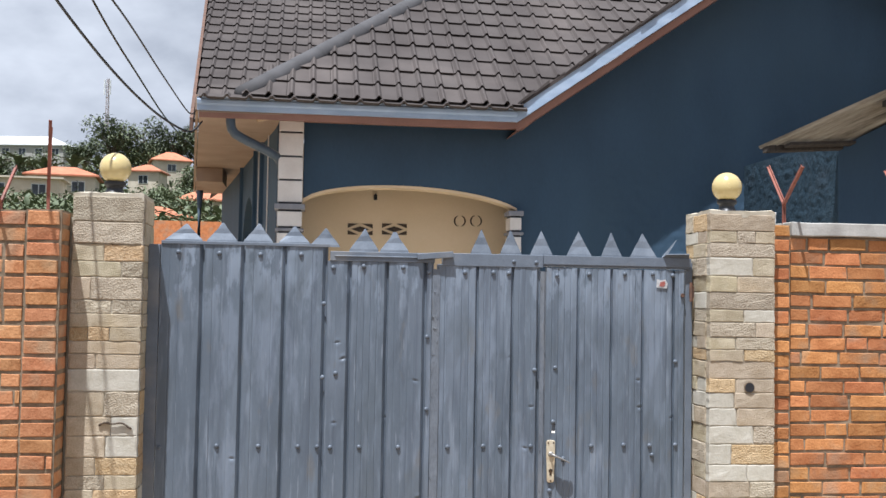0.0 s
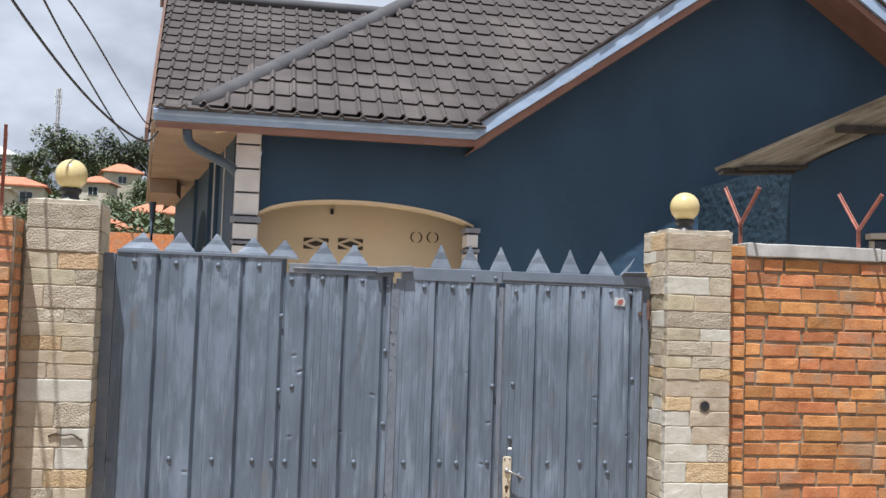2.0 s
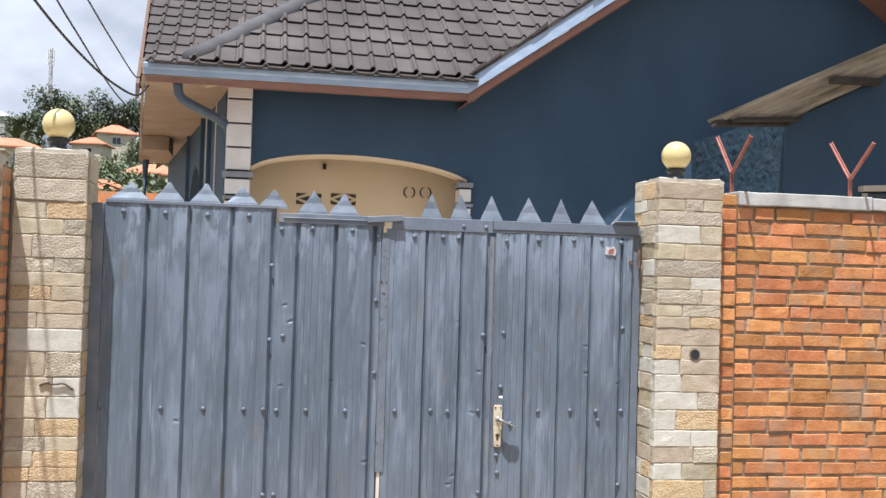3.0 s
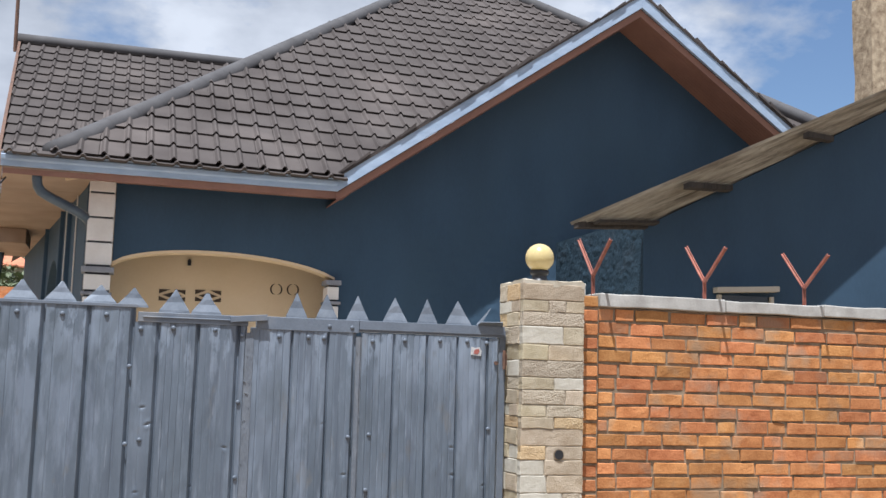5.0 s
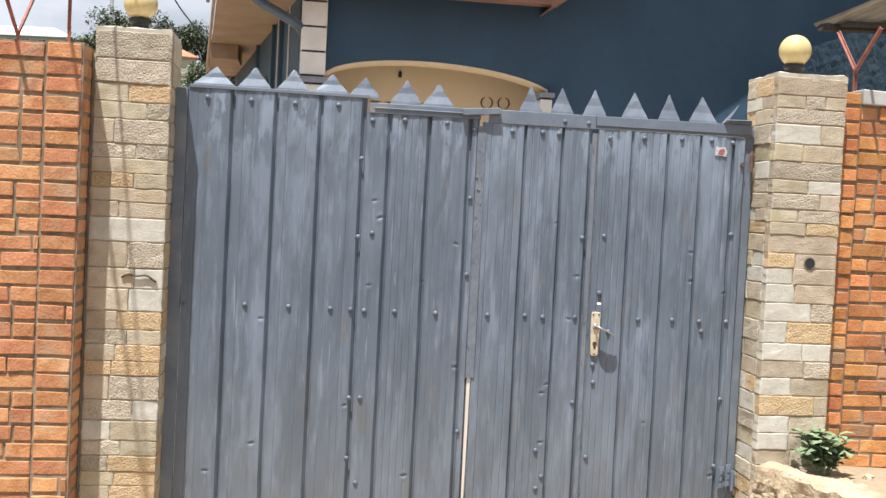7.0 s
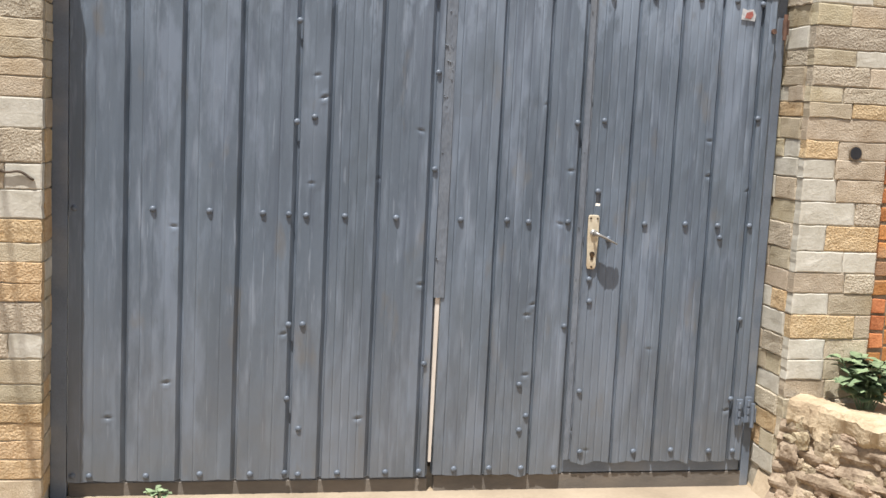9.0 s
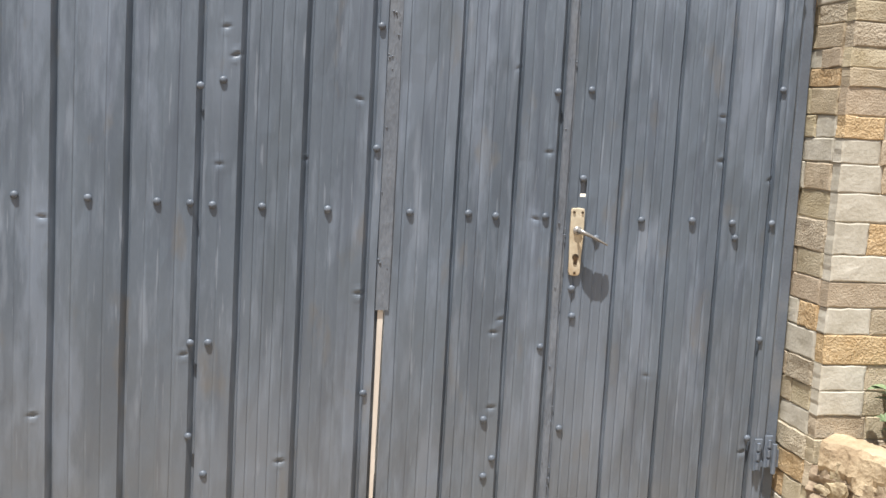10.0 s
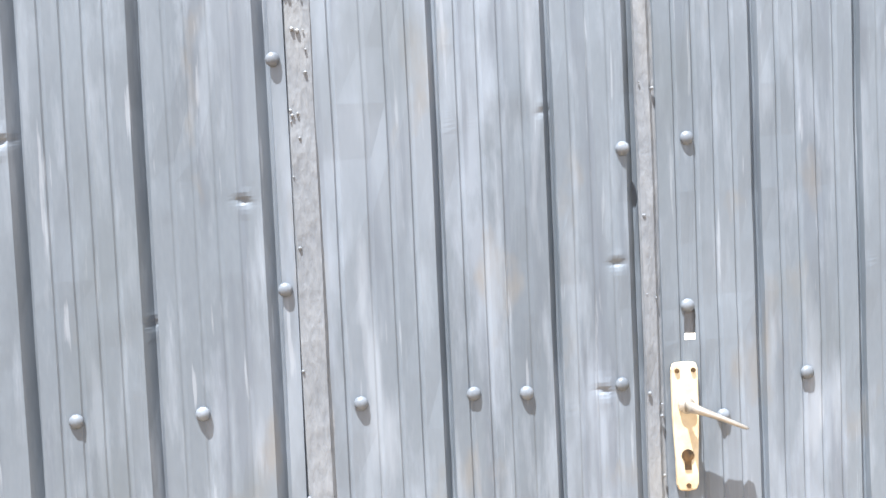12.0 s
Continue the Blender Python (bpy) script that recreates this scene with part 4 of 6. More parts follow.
# patch of rough render low on the gable wall
def lumpy(bm, place, nu, nv, deep, seed):
    """A hand-thrown render coat: lumps that fade out at the rim."""
    rows = []
    for k in range(nv + 1):
        row = []
        for i in range(nu + 1):
            rim = min(1.0, i / 6, (nu - i) / 6, k / 5, (nv - k) / 5)
            q = Vector((i * 0.20, k * 0.26, seed))
            crease = max(0.0, 1 - 9 * abs(noise.noise(Vector((i * 0.07, k * 0.30, seed + 30))))) * max(0.0, 0.3 + noise.noise(q * 1.6))
            row.append(bm.verts.new(place(i / nu, k / nv, rim * deep * (0.25 + 0.6 * max(0.0, noise.noise(q)) + 0.4 * noise.noise(q * 2.7) + 1.6 * crease))))
        rows.append(row)
    for a, e in zip(rows, rows[1:]):
        for i in range(nu):
            bm.faces.new((a[i], a[i + 1], e[i + 1], e[i]))
    return bm


patch = lumpy(bmesh.new(), lambda u, v, h: (2.2 + 3.0 * u, WALL_Y - 0.003 - h, 1.8 + 1.9 * v), 110, 70, 0.011, 3.0)
part("rough_render", patch, M_BLUE, house, "rough lumpy render on the lower wall", smooth=True)

# quoined column and its fellow at the far end of the arch
def column(x0, x1, y0, top, blocks):
    z = top
    for i, (h, mat, grow) in enumerate(blocks):
        part("column_block", boxed(x0 - grow, x1 + grow, y0 - grow, y0 + 0.25, z - h + 0.020, z), mat, house, "" if i else "white rendered quoin block", bevel=0.005)
        z -= h
    part("column_core", boxed(x0 + 0.012, x1 - 0.012, y0 + 0.012, y0 + 0.24, 0.8, top), M_BLACK, house)


column(-1.092, -0.845, 5.04, 3.79, [(0.165, M_WHITE, 0), (0.245, M_WHITE, 0), (0.240, M_WHITE, 0), (0.235, M_WHITE, 0), (0.075, M_GREYCAP, 0.03), (0.17, M_WHITE, 0), (0.05, M_GREYCAP, 0.02), (0.4, M_WHITE, 0), (0.4, M_WHITE, 0)])
column(1.300, 1.420, 5.06, 2.900, [(0.07, M_GREYCAP, 0.02), (0.15, M_WHITE, 0), (0.05, M_GREYCAP, 0.02), (0.4, M_WHITE, 0), (0.4, M_WHITE, 0)])

# veranda inside the arch
vera = bmesh.new()
box(vera, -1.0, 2.6, 5.75, 5.90, 0.8, 3.5)
part("veranda_back_wall", vera, M_BEIGE, house, "beige painted veranda wall")
part("veranda_side_wall", boxed(2.5, 2.65, 5.3, 5.75, 0.8, 3.5), M_BEIGE, house)
part("veranda_ceiling", boxed(-1.1, 2.65, 5.3, 5.9, 3.5, 3.56), M_BEIGE, house)
part("veranda_floor", boxed(-1.1, 2.65, 5.0, 5.75, 0.7, 1.0), M_CONCRETE, house)


# openings are dark shapes laid on the wall: their inner shade as colour
def vent_block(x, z, w, h, curved=False):
    bm = bmesh.new()
    y = 5.748
    if curved:
        for s in (-1, 1):
            c = []
            for k in range(9):
                a = radians(-75 + 150 * k / 8)
                c.append((x + s * (0.012 + 0.055 * math.cos(a)), z + h * 0.5 * math.sin(a)))
            d = [(u - s * 0.016, v) for u, v in c]
            prism(bm, c + d[::-1], y - 0.006, y)
    else:
        for s in (-1, 1):
            prism(bm, [(x + s * w / 2, z + h / 2), (x + s * 0.02, z + h / 2), (x + s * (w / 2), z + 0.012)], y - 0.006, y)
            prism(bm, [(x + s * w / 2, z - h / 2), (x + s * 0.02, z - h / 2), (x + s * (w / 2), z - 0.012)], y - 0.006, y)
        prism(bm, [(x - 0.10, z), (x, z + 0.032), (x + 0.10, z), (x, z - 0.032)], y - 0.006, y)
    part("vent_hole_shade", bm, M_DARK, house, "dark flat shapes standing for the shaded openings of a ventilation block")


vent_block(-0.218, 2.712, 0.27, 0.12)
vent_block(0.153, 2.722, 0.27, 0.12)
vent_block(0.870, 2.830, 0.14, 0.12, True)
vent_block(1.050, 2.835, 0.14, 0.12, True)
part("wall_fitting", prism(bmesh.new(), [(-0.018, 0), (0.018, 0), (0.018, 0.05), (0.0, 0.07), (-0.018, 0.05)], 5.72, 5.749), M_BLACK, house, "small dark wall fitting").matrix_basis = pose(-0.060, 0, 3.035)

# side wall going back, with an arched opening
side = bmesh.new()
SKEW, SIDE_SKEW = -math.tan(radians(5.8)), -math.tan(radians(8.4))
def side_x(y):
    return -1.00 + SIDE_SKEW * (y - WALL_Y)
yy = [7.5 + 1.5 * i / 14 for i in range(15)]
outline = [(5.3, 0.7), (7.5, 0.7)] + [(y, 2.45 + 0.80 * math.sqrt(max(0, 1 - ((y - 8.25) / 0.75) ** 2))) for y in yy] + [(9.0, 0.7), (13.0, 0.7), (13.0, 3.78), (5.3, 3.78)]
prism(side, outline, -0.09, 0.09, "x")
for v in side.verts:
    v.co.x += side_x(v.co.y)
part("side_wall", side, M_BLUE, house, "dark blue side wall with an arched opening")
inner = bmesh.new()
prism(inner, [(7.2, 0.7), (13.0, 0.7), (13.0, 3.7), (7.2, 3.7)], 0.55, 0.62, "x")
for v in inner.verts:
    v.co.x += side_x(v.co.y)
part("cross_wall", boxed(side_x(9.3) + 0.05, side_x(9.3) + 1.4, 9.3, 9.45, 0.7, 3.7), M_BEIGE, house)
part("passage_wall", inner, M_BEIGE, house, "beige wall inside the side arch")
for y, r in ((6.6, 0.05), (7.35, 0.05), (9.15, 0.06)):
    part("side_pier", boxed(side_x(y) - 0.13, side_x(y) + 0.02, y - r, y + r, 0.7, 3.76), M_BLUE, house, bevel=0.01)
    part("side_capital", boxed(side_x(y) - 0.16, side_x(y) + 0.02, y - r - 0.02, y + r + 0.02, 2.62, 2.72), M_GREYCAP, house, bevel=0.01)
for y in (6.0, 6.95):
    part("drip_pipe", rod(bmesh.new(), (side_x(y) - 0.10, y, 1.0), (side_x(y) - 0.105, y, 3.74), 0.008, 6), M_WHITE, house, "thin pale pipe on the wall")

# fascia and soffit
def strip_box(name, p, q, half_t, h0, h1, mat, label=""):
    """A board set on edge from p to q."""
    p, q = Vector(p), Vector(q)
    bm = bmesh.new()
    d = (q - p).normalized()
    n = Vector((-d.y, d.x, 0)).normalized() if abs(d.x) + abs(d.y) > 1e-6 else Vector((1, 0, 0))
    def at(a, s, h):
        return a + n * s + Vector((0, 0, h))
    vs = [bm.verts.new(at(a, s, h)) for a in (p, q) for s in (-half_t, half_t) for h in (h0, h1)]
    for f in ((0, 1, 3, 2), (4, 6, 7, 5), (0, 4, 5, 1), (2, 3, 7, 6), (0, 2, 6, 4), (1, 5, 7, 3)):
        bm.faces.new([vs[i] for i in f])
    return part(name, bm, mat, house, label, bevel=0.004)


LEFT_END = (HX0 + SKEW * 8.4, 13.0)
fascia = bmesh.new()
prism(fascia, [(EAVE_Y, 3.752), (EAVE_Y - 0.012, 3.752), (EAVE_Y - 0.016, 3.80), (EAVE_Y - 0.030, 3.815), (EAVE_Y - 0.034, 3.850), (EAVE_Y - 0.022, 3.862), (EAVE_Y - 0.030, 3.880), (EAVE_Y + 0.02, 3.885), (EAVE_Y + 0.02, 3.752)], HX0, HX1, "x")
part("front_fascia", fascia, M_FASCIA, house, "pale blue profiled fascia board")
strip_box("side_fascia", (HX0, EAVE_Y, 0), (LEFT_END[0], LEFT_END[1], 0), 0.015, 3.752, 3.90, M_SOFFIT, "brown side fascia")
verge = bmesh.new()
prism(verge, [(HX1, 3.745), (HX1, 3.905), (PEAK_X, PEAK_Z + 0.03), (PEAK_X, PEAK_Z - 0.13)], EAVE_Y - 0.03, EAVE_Y + 0.01)
part("verge_board", verge, M_FASCIA, house, "pale blue sloping verge board", bevel=0.004)
verge = bmesh.new()
prism(verge, [(PEAK_X + 0.002, PEAK_Z - 0.13), (PEAK_X + 0.002, PEAK_Z + 0.03), (7.97, 3.905), (7.97, 3.745)], EAVE_Y - 0.03, EAVE_Y + 0.01)
part("verge_board", verge, M_FASCIA, house, "pale blue sloping verge board", bevel=0.004)
for xa, za, xb, zb in ((HX1, 3.745, PEAK_X, PEAK_Z - 0.13), (PEAK_X, PEAK_Z - 0.13, 7.97, 3.745)):
    s = bmesh.new()
    prism(s, [(xa, za - 0.004), (xb, zb - 0.004), (xb, zb - 0.09), (xa, za - 0.09)], EAVE_Y + 0.012, EAVE_Y + 0.03)
    soffit = part("verge_soffit", s, M_SOFFIT_RED, house, "red-brown boarded verge soffit")
    n = 9
    for k in range(n):
        u0, u1 = EAVE_Y + 0.031 + (WALL_Y - EAVE_Y - 0.03) * k / n, EAVE_Y + 0.031 + (WALL_Y - EAVE_Y - 0.03) * (k + 0.93) / n
        part("board", prism(bmesh.new(), [(xa, za - 0.075), (xb, zb - 0.075), (xb, zb - 0.09), (xa, za - 0.09)], u0, u1), M_SOFFIT_RED, soffit)
s = bmesh.new()
box(s, HX0 + 0.02, HX1 + 0.02, EAVE_Y + 0.022, EAVE_Y + 0.034, 3.685, 3.76)
part("front_soffit_lip", s, M_SOFFIT_RED, house, "red-brown soffit edge board")
s = bmesh.new()
for k in range(5):
    y0 = EAVE_Y + 0.036 + 0.09 * k
    box(s, -1.10, HX1 + 0.15, y0, y0 + 0.085, 3.745, 3.757)
part("front_soffit", s, M_SOFFIT_RED, house)
for k in range(7):
    a, b = k / 7, (k + 1) / 7
    p0 = [HX0 + 0.02 + SKEW * 8.4 * a, EAVE_Y + 0.02 + 8.4 * a]
    p1 = [HX0 + 0.02 + SKEW * 8.4 * b, EAVE_Y + 0.01 + 8.4 * b]
    s = bmesh.new()
    prism(s, [(p0[0], p0[1]), (p0[0] + 0.80, p0[1]), (p1[0] + 0.80, p1[1]), (p1[0], p1[1])], 3.735, 3.75, "z")
    part("side_soffit_panel", s, M_SOFFIT, house, "brown side soffit panel")

drop = bmesh.new()
box(drop, -2.32, -1.96, 9.2, 10.0, 3.54, 3.733)
part("dropped_soffit", drop, M_SOFFIT, house, "lower brown boxed soffit towards the back", bevel=0.006)

# downpipe from the gutter corner
tube_bm = tube(bmesh.new(), [(-1.555, 4.70, 3.80), (-1.555, 4.70, 3.66), (-1.545, 4.715, 3.60), (-1.515, 4.74, 3.555), (-1.45, 4.78, 3.52), (-1.20, 4.97, 3.425), (-1.12, 5.05, 3.39), (-1.07, 5.18, 3.34), (-1.06, 5.26, 3.20), (-1.06, 5.27, 1.0)], 0.047, 12)
part("downpipe", tube_bm, M_PIPE, house, "blue-grey plastic downpipe", smooth=True)
part("rafter_end", rod(bmesh.new(), (-1.30, 4.80, 3.70), (-1.10, 5.0, 3.78), 0.016, 6), M_BEIGE, house)
far_pipe = tube(bmesh.new(), [(-2.55, 12.2, 3.70), (-2.55, 12.2, 2.55), (-2.40, 12.2, 2.45), (-2.0, 12.0, 2.40)], 0.06, 8)
part("downpipe", far_pipe, M_PIPE, house, smooth=True)

# ---- tiled roof ----
COURSE, PAN = 0.338, 0.213


def tile_shape(bm, place):
    """One pressed tile: a rounded hump, a flat pan, and a turned-down nose."""
    prof = [(0.0, 0.003), (0.07, 0.007), (0.17, 0.035), (0.25, 0.036), (0.36, 0.007), (1.0, 0.003)]
    rows = []
    for v, lift in ((0.05, -0.004), (0.0, 0.025), (0.5, 0.014), (1.04, 0.002)):
        row = []
        for u, h in prof:
            nose = 0.012 if h > 0.03 and v < 0.2 else 0.0
            row.append(bm.verts.new(place(u * PAN, v * COURSE + nose, h + lift)))
        rows.append(row)
    for a, b in zip(rows, rows[1:]):
        for i in range(len(prof) - 1):
            bm.faces.new((a[i], a[i + 1], b[i + 1], b[i]))


slope_len = math.sqrt(1 + PITCH * PITCH)
S_UP = Vector((0, 1 / slope_len, PITCH / slope_len))
S_N = Vector((0, -PITCH / slope_len, 1 / slope_len))
S_FOOT = Vector((0, EAVE_Y - 0.055, EAVE_Z - 0.012))
APEX = (4.40, 11.2)


def on_slope(x, s, h):
    return S_FOOT + Vector((x, 0, 0)) + S_UP * s + S_N * h


unit = bmesh.new()
tile_shape(unit, lambda u, v, h: (u, v, h))
tile_mesh = bpy.data.meshes.new("roof_tile")
bmesh.ops.recalc_face_normals(unit, faces=unit.faces[:])
unit.to_mesh(tile_mesh)
unit.free()
tile_mesh.materials.append(M_TILE)
tile_mesh.polygons.foreach_set("use_smooth", [False] * len(tile_mesh.polygons))
roof = part("front_roof_slope", prism(bmesh.new(), [(0, 0), (0.01, 0), (0.01, 0.01), (0, 0.01)], 0, 0.01, "z"), M_TILE, house, "dark brown stone-coated tile slope")
roof.data.clear_geometry()
deck = bmesh.new()
def deck_at(x, y):
    return (x, y, EAVE_Z + PITCH * (y - EAVE_Y) - 0.004)


g_back = EAVE_Y + (PEAK_Z - EAVE_Z) / PITCH
pts = [deck_at(*p) for p in ((HX0 + 0.36, EAVE_Y), (HX1, EAVE_Y), (PEAK_X, g_back), (7.97, EAVE_Y), (2 * APEX[0] - HX0, EAVE_Y), APEX)]
deck.faces.new([deck.verts.new(p) for p in pts])
bmesh.ops.recalc_face_normals(deck, faces=deck.faces[:])
deck.to_mesh(roof.data)
deck.free()
base_m = Matrix.Translation(S_FOOT) @ pose(0, 0, 0, math.degrees(math.atan(PITCH)), 0, 0)
rest, made = bmesh.new(), 0
rows_n = int((APEX[1] - EAVE_Y) * slope_len / COURSE) + 1
for r in range(rows_n):
    y = EAVE_Y + r * COURSE / slope_len
    lo, hi = HX0 + 0.34 + 0.93 * (y - EAVE_Y), 2 * APEX[0] - HX0 - 0.93 * (y - EAVE_Y)
    z = EAVE_Z + PITCH * (y - EAVE_Y)
    cut = HX1 + (z - 3.90) * (PEAK_X - HX1) / (PEAK_Z - 3.90) if z < PEAK_Z else 99
    x = HX0 + PAN * math.ceil((lo - HX0) / PAN)
    while x + PAN * 0.6 < hi and x < cut + (0.05 if r == 0 else 0.18 if y < WALL_Y + 0.2 else 0.24) and x < 7.5:
        if made < 300 and r < 9:
            ob = new("roof_tile", tile_mesh)
            ob.parent = roof
            ob.matrix_parent_inverse = roof.matrix_world.inverted()
            ob.matrix_basis = base_m @ pose(x + random.uniform(-0.003, 0.003), r * COURSE, random.uniform(0, 0.003), random.uniform(-0.5, 0.5), 0, 0)
            made += 1
        else:
            jit = random.uniform(0, 0.004)
            tile_shape(rest, lambda u, v, h: on_slope(x + u, r * COURSE + v, h + jit))
        x += PAN
for k in (15, 16):
    x = HX0 + PAN * k
    tile_shape(rest, lambda u, v, h: on_slope(min(x + u, HX1 + 0.03 + 1.09 * max(0.0, v / slope_len - 0.055)), v, h))
x = HX0 + 0.03
while x < HX1 - 0.05:
    tile_shape(rest, lambda u, v, h: on_slope(x + u, v * 0.30 - 0.050, h - 0.016))
    x += PAN
rest_ob = part("upper_tiles", rest, M_TILE, roof, "upper courses of roof tiles")
tagged(rest_ob, kind="stuff")

# hip and ridge caps: half-round tiles laid end to end
def cap_run(p, q, r, piece=0.40, label=""):
    p, q = Vector(p), Vector(q)
    d = q - p
    n = max(1, int(d.length / piece))
    turn = d.to_track_quat("Z", "Y").to_matrix()
    for i in range(n):
        bm = bmesh.new()
        rings = []
        for c, rr in ((p + d * (i / n), r), (p + d * ((i + 1.06) / n), r * 0.985)):
            rings.append([bm.verts.new(c + turn @ Vector((rr * math.cos(t), rr * math.sin(t), 0))) for t in [2 * math.pi * k / 20 for k in range(20)]])
        for k in range(20):
            bm.faces.new((rings[0][k], rings[0][(k + 1) % 20], rings[1][(k + 1) % 20], rings[1][k]))
        if i == 0:
            bm.faces.new(rings[0][::-1])
        part("hip_cap", bm, M_RIDGE, house, label, smooth=True)


apex_z = EAVE_Z + PITCH * (APEX[1] - EAVE_Y)
cap_run((HX0 + 0.43, EAVE_Y + 0.02, EAVE_Z + 0.0), (APEX[0] + 0.10, APEX[1], apex_z + 0.02), 0.108, 0.40, "grey half-round hip cap tiles")
cap_run((2 * APEX[0] - HX0, EAVE_Y, EAVE_Z + 0.05), (APEX[0], APEX[1], apex_z + 0.05), 0.10, 0.40)
# slopes of the front gable and the far sides of the hipped roof
gy_back = EAVE_Y + (PEAK_Z - EAVE_Z) / PITCH
g = bmesh.new()
for a in ((HX1, 3.905), (7.97, 3.905)):
    q = [(a[0], EAVE_Y - 0.04, a[1] + 0.012), (PEAK_X, EAVE_Y - 0.04, PEAK_Z + 0.045), (PEAK_X, gy_back, PEAK_Z + 0.045), (a[0], EAVE_Y + 0.02, a[1] + 0.012)]
    v = [g.verts.new(c) for c in q]
    w = [g.verts.new(Vector(c) + Vector((0, 0, -0.03))) for c in q]
    g.faces.new(v)
    g.faces.new(w[::-1])
    for i in range(4):
        g.faces.new((v[i], v[(i + 1) % 4], w[(i + 1) % 4], w[i]))
part("gable_roof_slope", g, M_TILE, house)
# ragged tile ends along the verge
for s_, xa, xb in ((1, HX1, PEAK_X), (-1, 7.97, PEAK_X)):
    L = math.hypot(xb - xa, PEAK_Z - 3.9)
    for k in range(int(L / 0.19)):
        t0, t1 = k * 0.19 / L, (k * 0.19 + 0.20) / L
        x0, x1 = xa + (xb - xa) * t0, xa + (xb - xa) * t1
        z0, z1 = 3.915 + (PEAK_Z + 0.015 - 3.905) * t0, 3.915 + (PEAK_Z + 0.015 - 3.905) * t1
        h = random.uniform(0.018, 0.05)
        part("verge_tile_end", prism(bmesh.new(), [(x0, z0), (x1, z1 + 0.012), (x1, z1 + h + 0.012), (x0, z0 + h * 0.6)], EAVE_Y - 0.05 + random.uniform(-0.01, 0.01), EAVE_Y + 0.12), M_TILE, house)
left_s = bmesh.new()
left_s.faces.new([left_s.verts.new(c) for c in ((HX0 + 0.36, EAVE_Y, EAVE_Z), (APEX[0], APEX[1], apex_z), (APEX[0], 16, apex_z), (LEFT_END[0], 16, EAVE_Z))])
left_s.faces.new([left_s.verts.new(c) for c in ((2 * APEX[0] - HX0, EAVE_Y, EAVE_Z), (2 * APEX[0] - HX0, 16, EAVE_Z), (APEX[0], 16, apex_z), (APEX[0], APEX[1], apex_z))])
part("side_roof_slope", left_s, M_TILE, house)

# rear wing roof slope facing the street
R_FOOT, R_RIDGE = (7.2, 4.05), (11.5, 6.90)
run = math.hypot(R_RIDGE[0] - R_FOOT[0], R_RIDGE[1] - R_FOOT[1])
up = Vector((0, (R_RIDGE[0] - R_FOOT[0]) / run, (R_RIDGE[1] - R_FOOT[1]) / run))
nn = Vector((0, -up.z, up.y))
rear, rear_t = bmesh.new(), bmesh.new()
x_lo, x_hi = -2.42, 3.2
q = [Vector((x, R_FOOT[0], R_FOOT[1])) + up * s - nn * 0.012 for x, s in ((x_lo + 0.25, 0), (x_hi, 0), (x_hi, run), (x_lo, run))]
rear.faces.new([rear.verts.new(c) for c in q])
rear_roof = part("rear_roof_slope", rear, M_TILE, house, "brown tiled slope of the rear wing")
for r in range(int(run / COURSE) + 1):
    x = x_lo + 0.25 * (1 - r * COURSE / run)
    k = math.floor(x / PAN)
    while k * PAN < x_hi:
        tile_shape(rear_t, lambda u, v, h: Vector((max(k * PAN + u, x), R_FOOT[0], R_FOOT[1])) + up * min(r * COURSE + v, run) + nn * h)
        k += 1
tagged(part("rear_tiles", rear_t, M_TILE, rear_roof, "courses of brown roof tiles"), kind="stuff")
cap_run((x_lo - 0.05, R_RIDGE[0], R_RIDGE[1] + 0.04), (x_hi, R_RIDGE[0], R_RIDGE[1] + 0.04), 0.10)
barge = bmesh.new()
prism(barge, [(R_FOOT[0] - 0.1, R_FOOT[1] - 0.15), (R_FOOT[0] - 0.1, R_FOOT[1] + 0.03), (R_RIDGE[0], R_RIDGE[1] + 0.05), (R_RIDGE[0], R_RIDGE[1] - 0.13)], -0.02, 0.02, "x")
for v in barge.verts:
    v.co.x += x_lo - 0.02 + 0.25 * (1 - (v.co.y - R_FOOT[0]) / (R_RIDGE[0] - R_FOOT[0]))
part("rear_barge_board", barge, M_RUST, house, "rust-brown barge board")
part("rear_gable_wall", prism(bmesh.new(), [(7.4, 3.92), (7.4, 4.1), (11.5, 6.7), (15.5, 4.1), (15.5, 3.92)], x_lo + 0.35, x_lo + 0.5, "x"), M_BLUE, house)
antenna = thing("antenna_pole", -2.50, 11.5, 6.8, "thin rusty pole on the roof edge", "pole")
part("pole", rod(bmesh.new(), (-2.50, 11.5, 6.75), (-2.53, 11.5, 8.6), 0.028, 8), M_RUST, antenna)

# ---- shed beside the house ----
shed = thing("shed", 5.5, 3.4, 0.9, "dark blue outbuilding with sloping corrugated roof", "shed")
ROOF_A, ROOF_OUT, ROOF_UP = Vector((2.82, 2.35, 3.205)), Vector((1.01, 0.65, 0.145)), Vector((1.0, 0.0, 0.464))


def shed_roof(t, s, h=0.0):
    """A place on the shed roof: t along its rise, s from the open edge to the wall (1) and beyond."""
    return ROOF_A + ROOF_UP * t + ROOF_OUT * s + Vector((0, 0, h))


def shed_y(x):
    """Front of the shed wall, which comes nearer to the roof's edge as the roof rises."""
    return 3.00 - 0.10 * (x - 3.845)


def shed_z(x):
    s = (shed_y(x) - ROOF_A.y) / ROOF_OUT.y
    return shed_roof(x - ROOF_A.x - ROOF_OUT.x * s, s).z


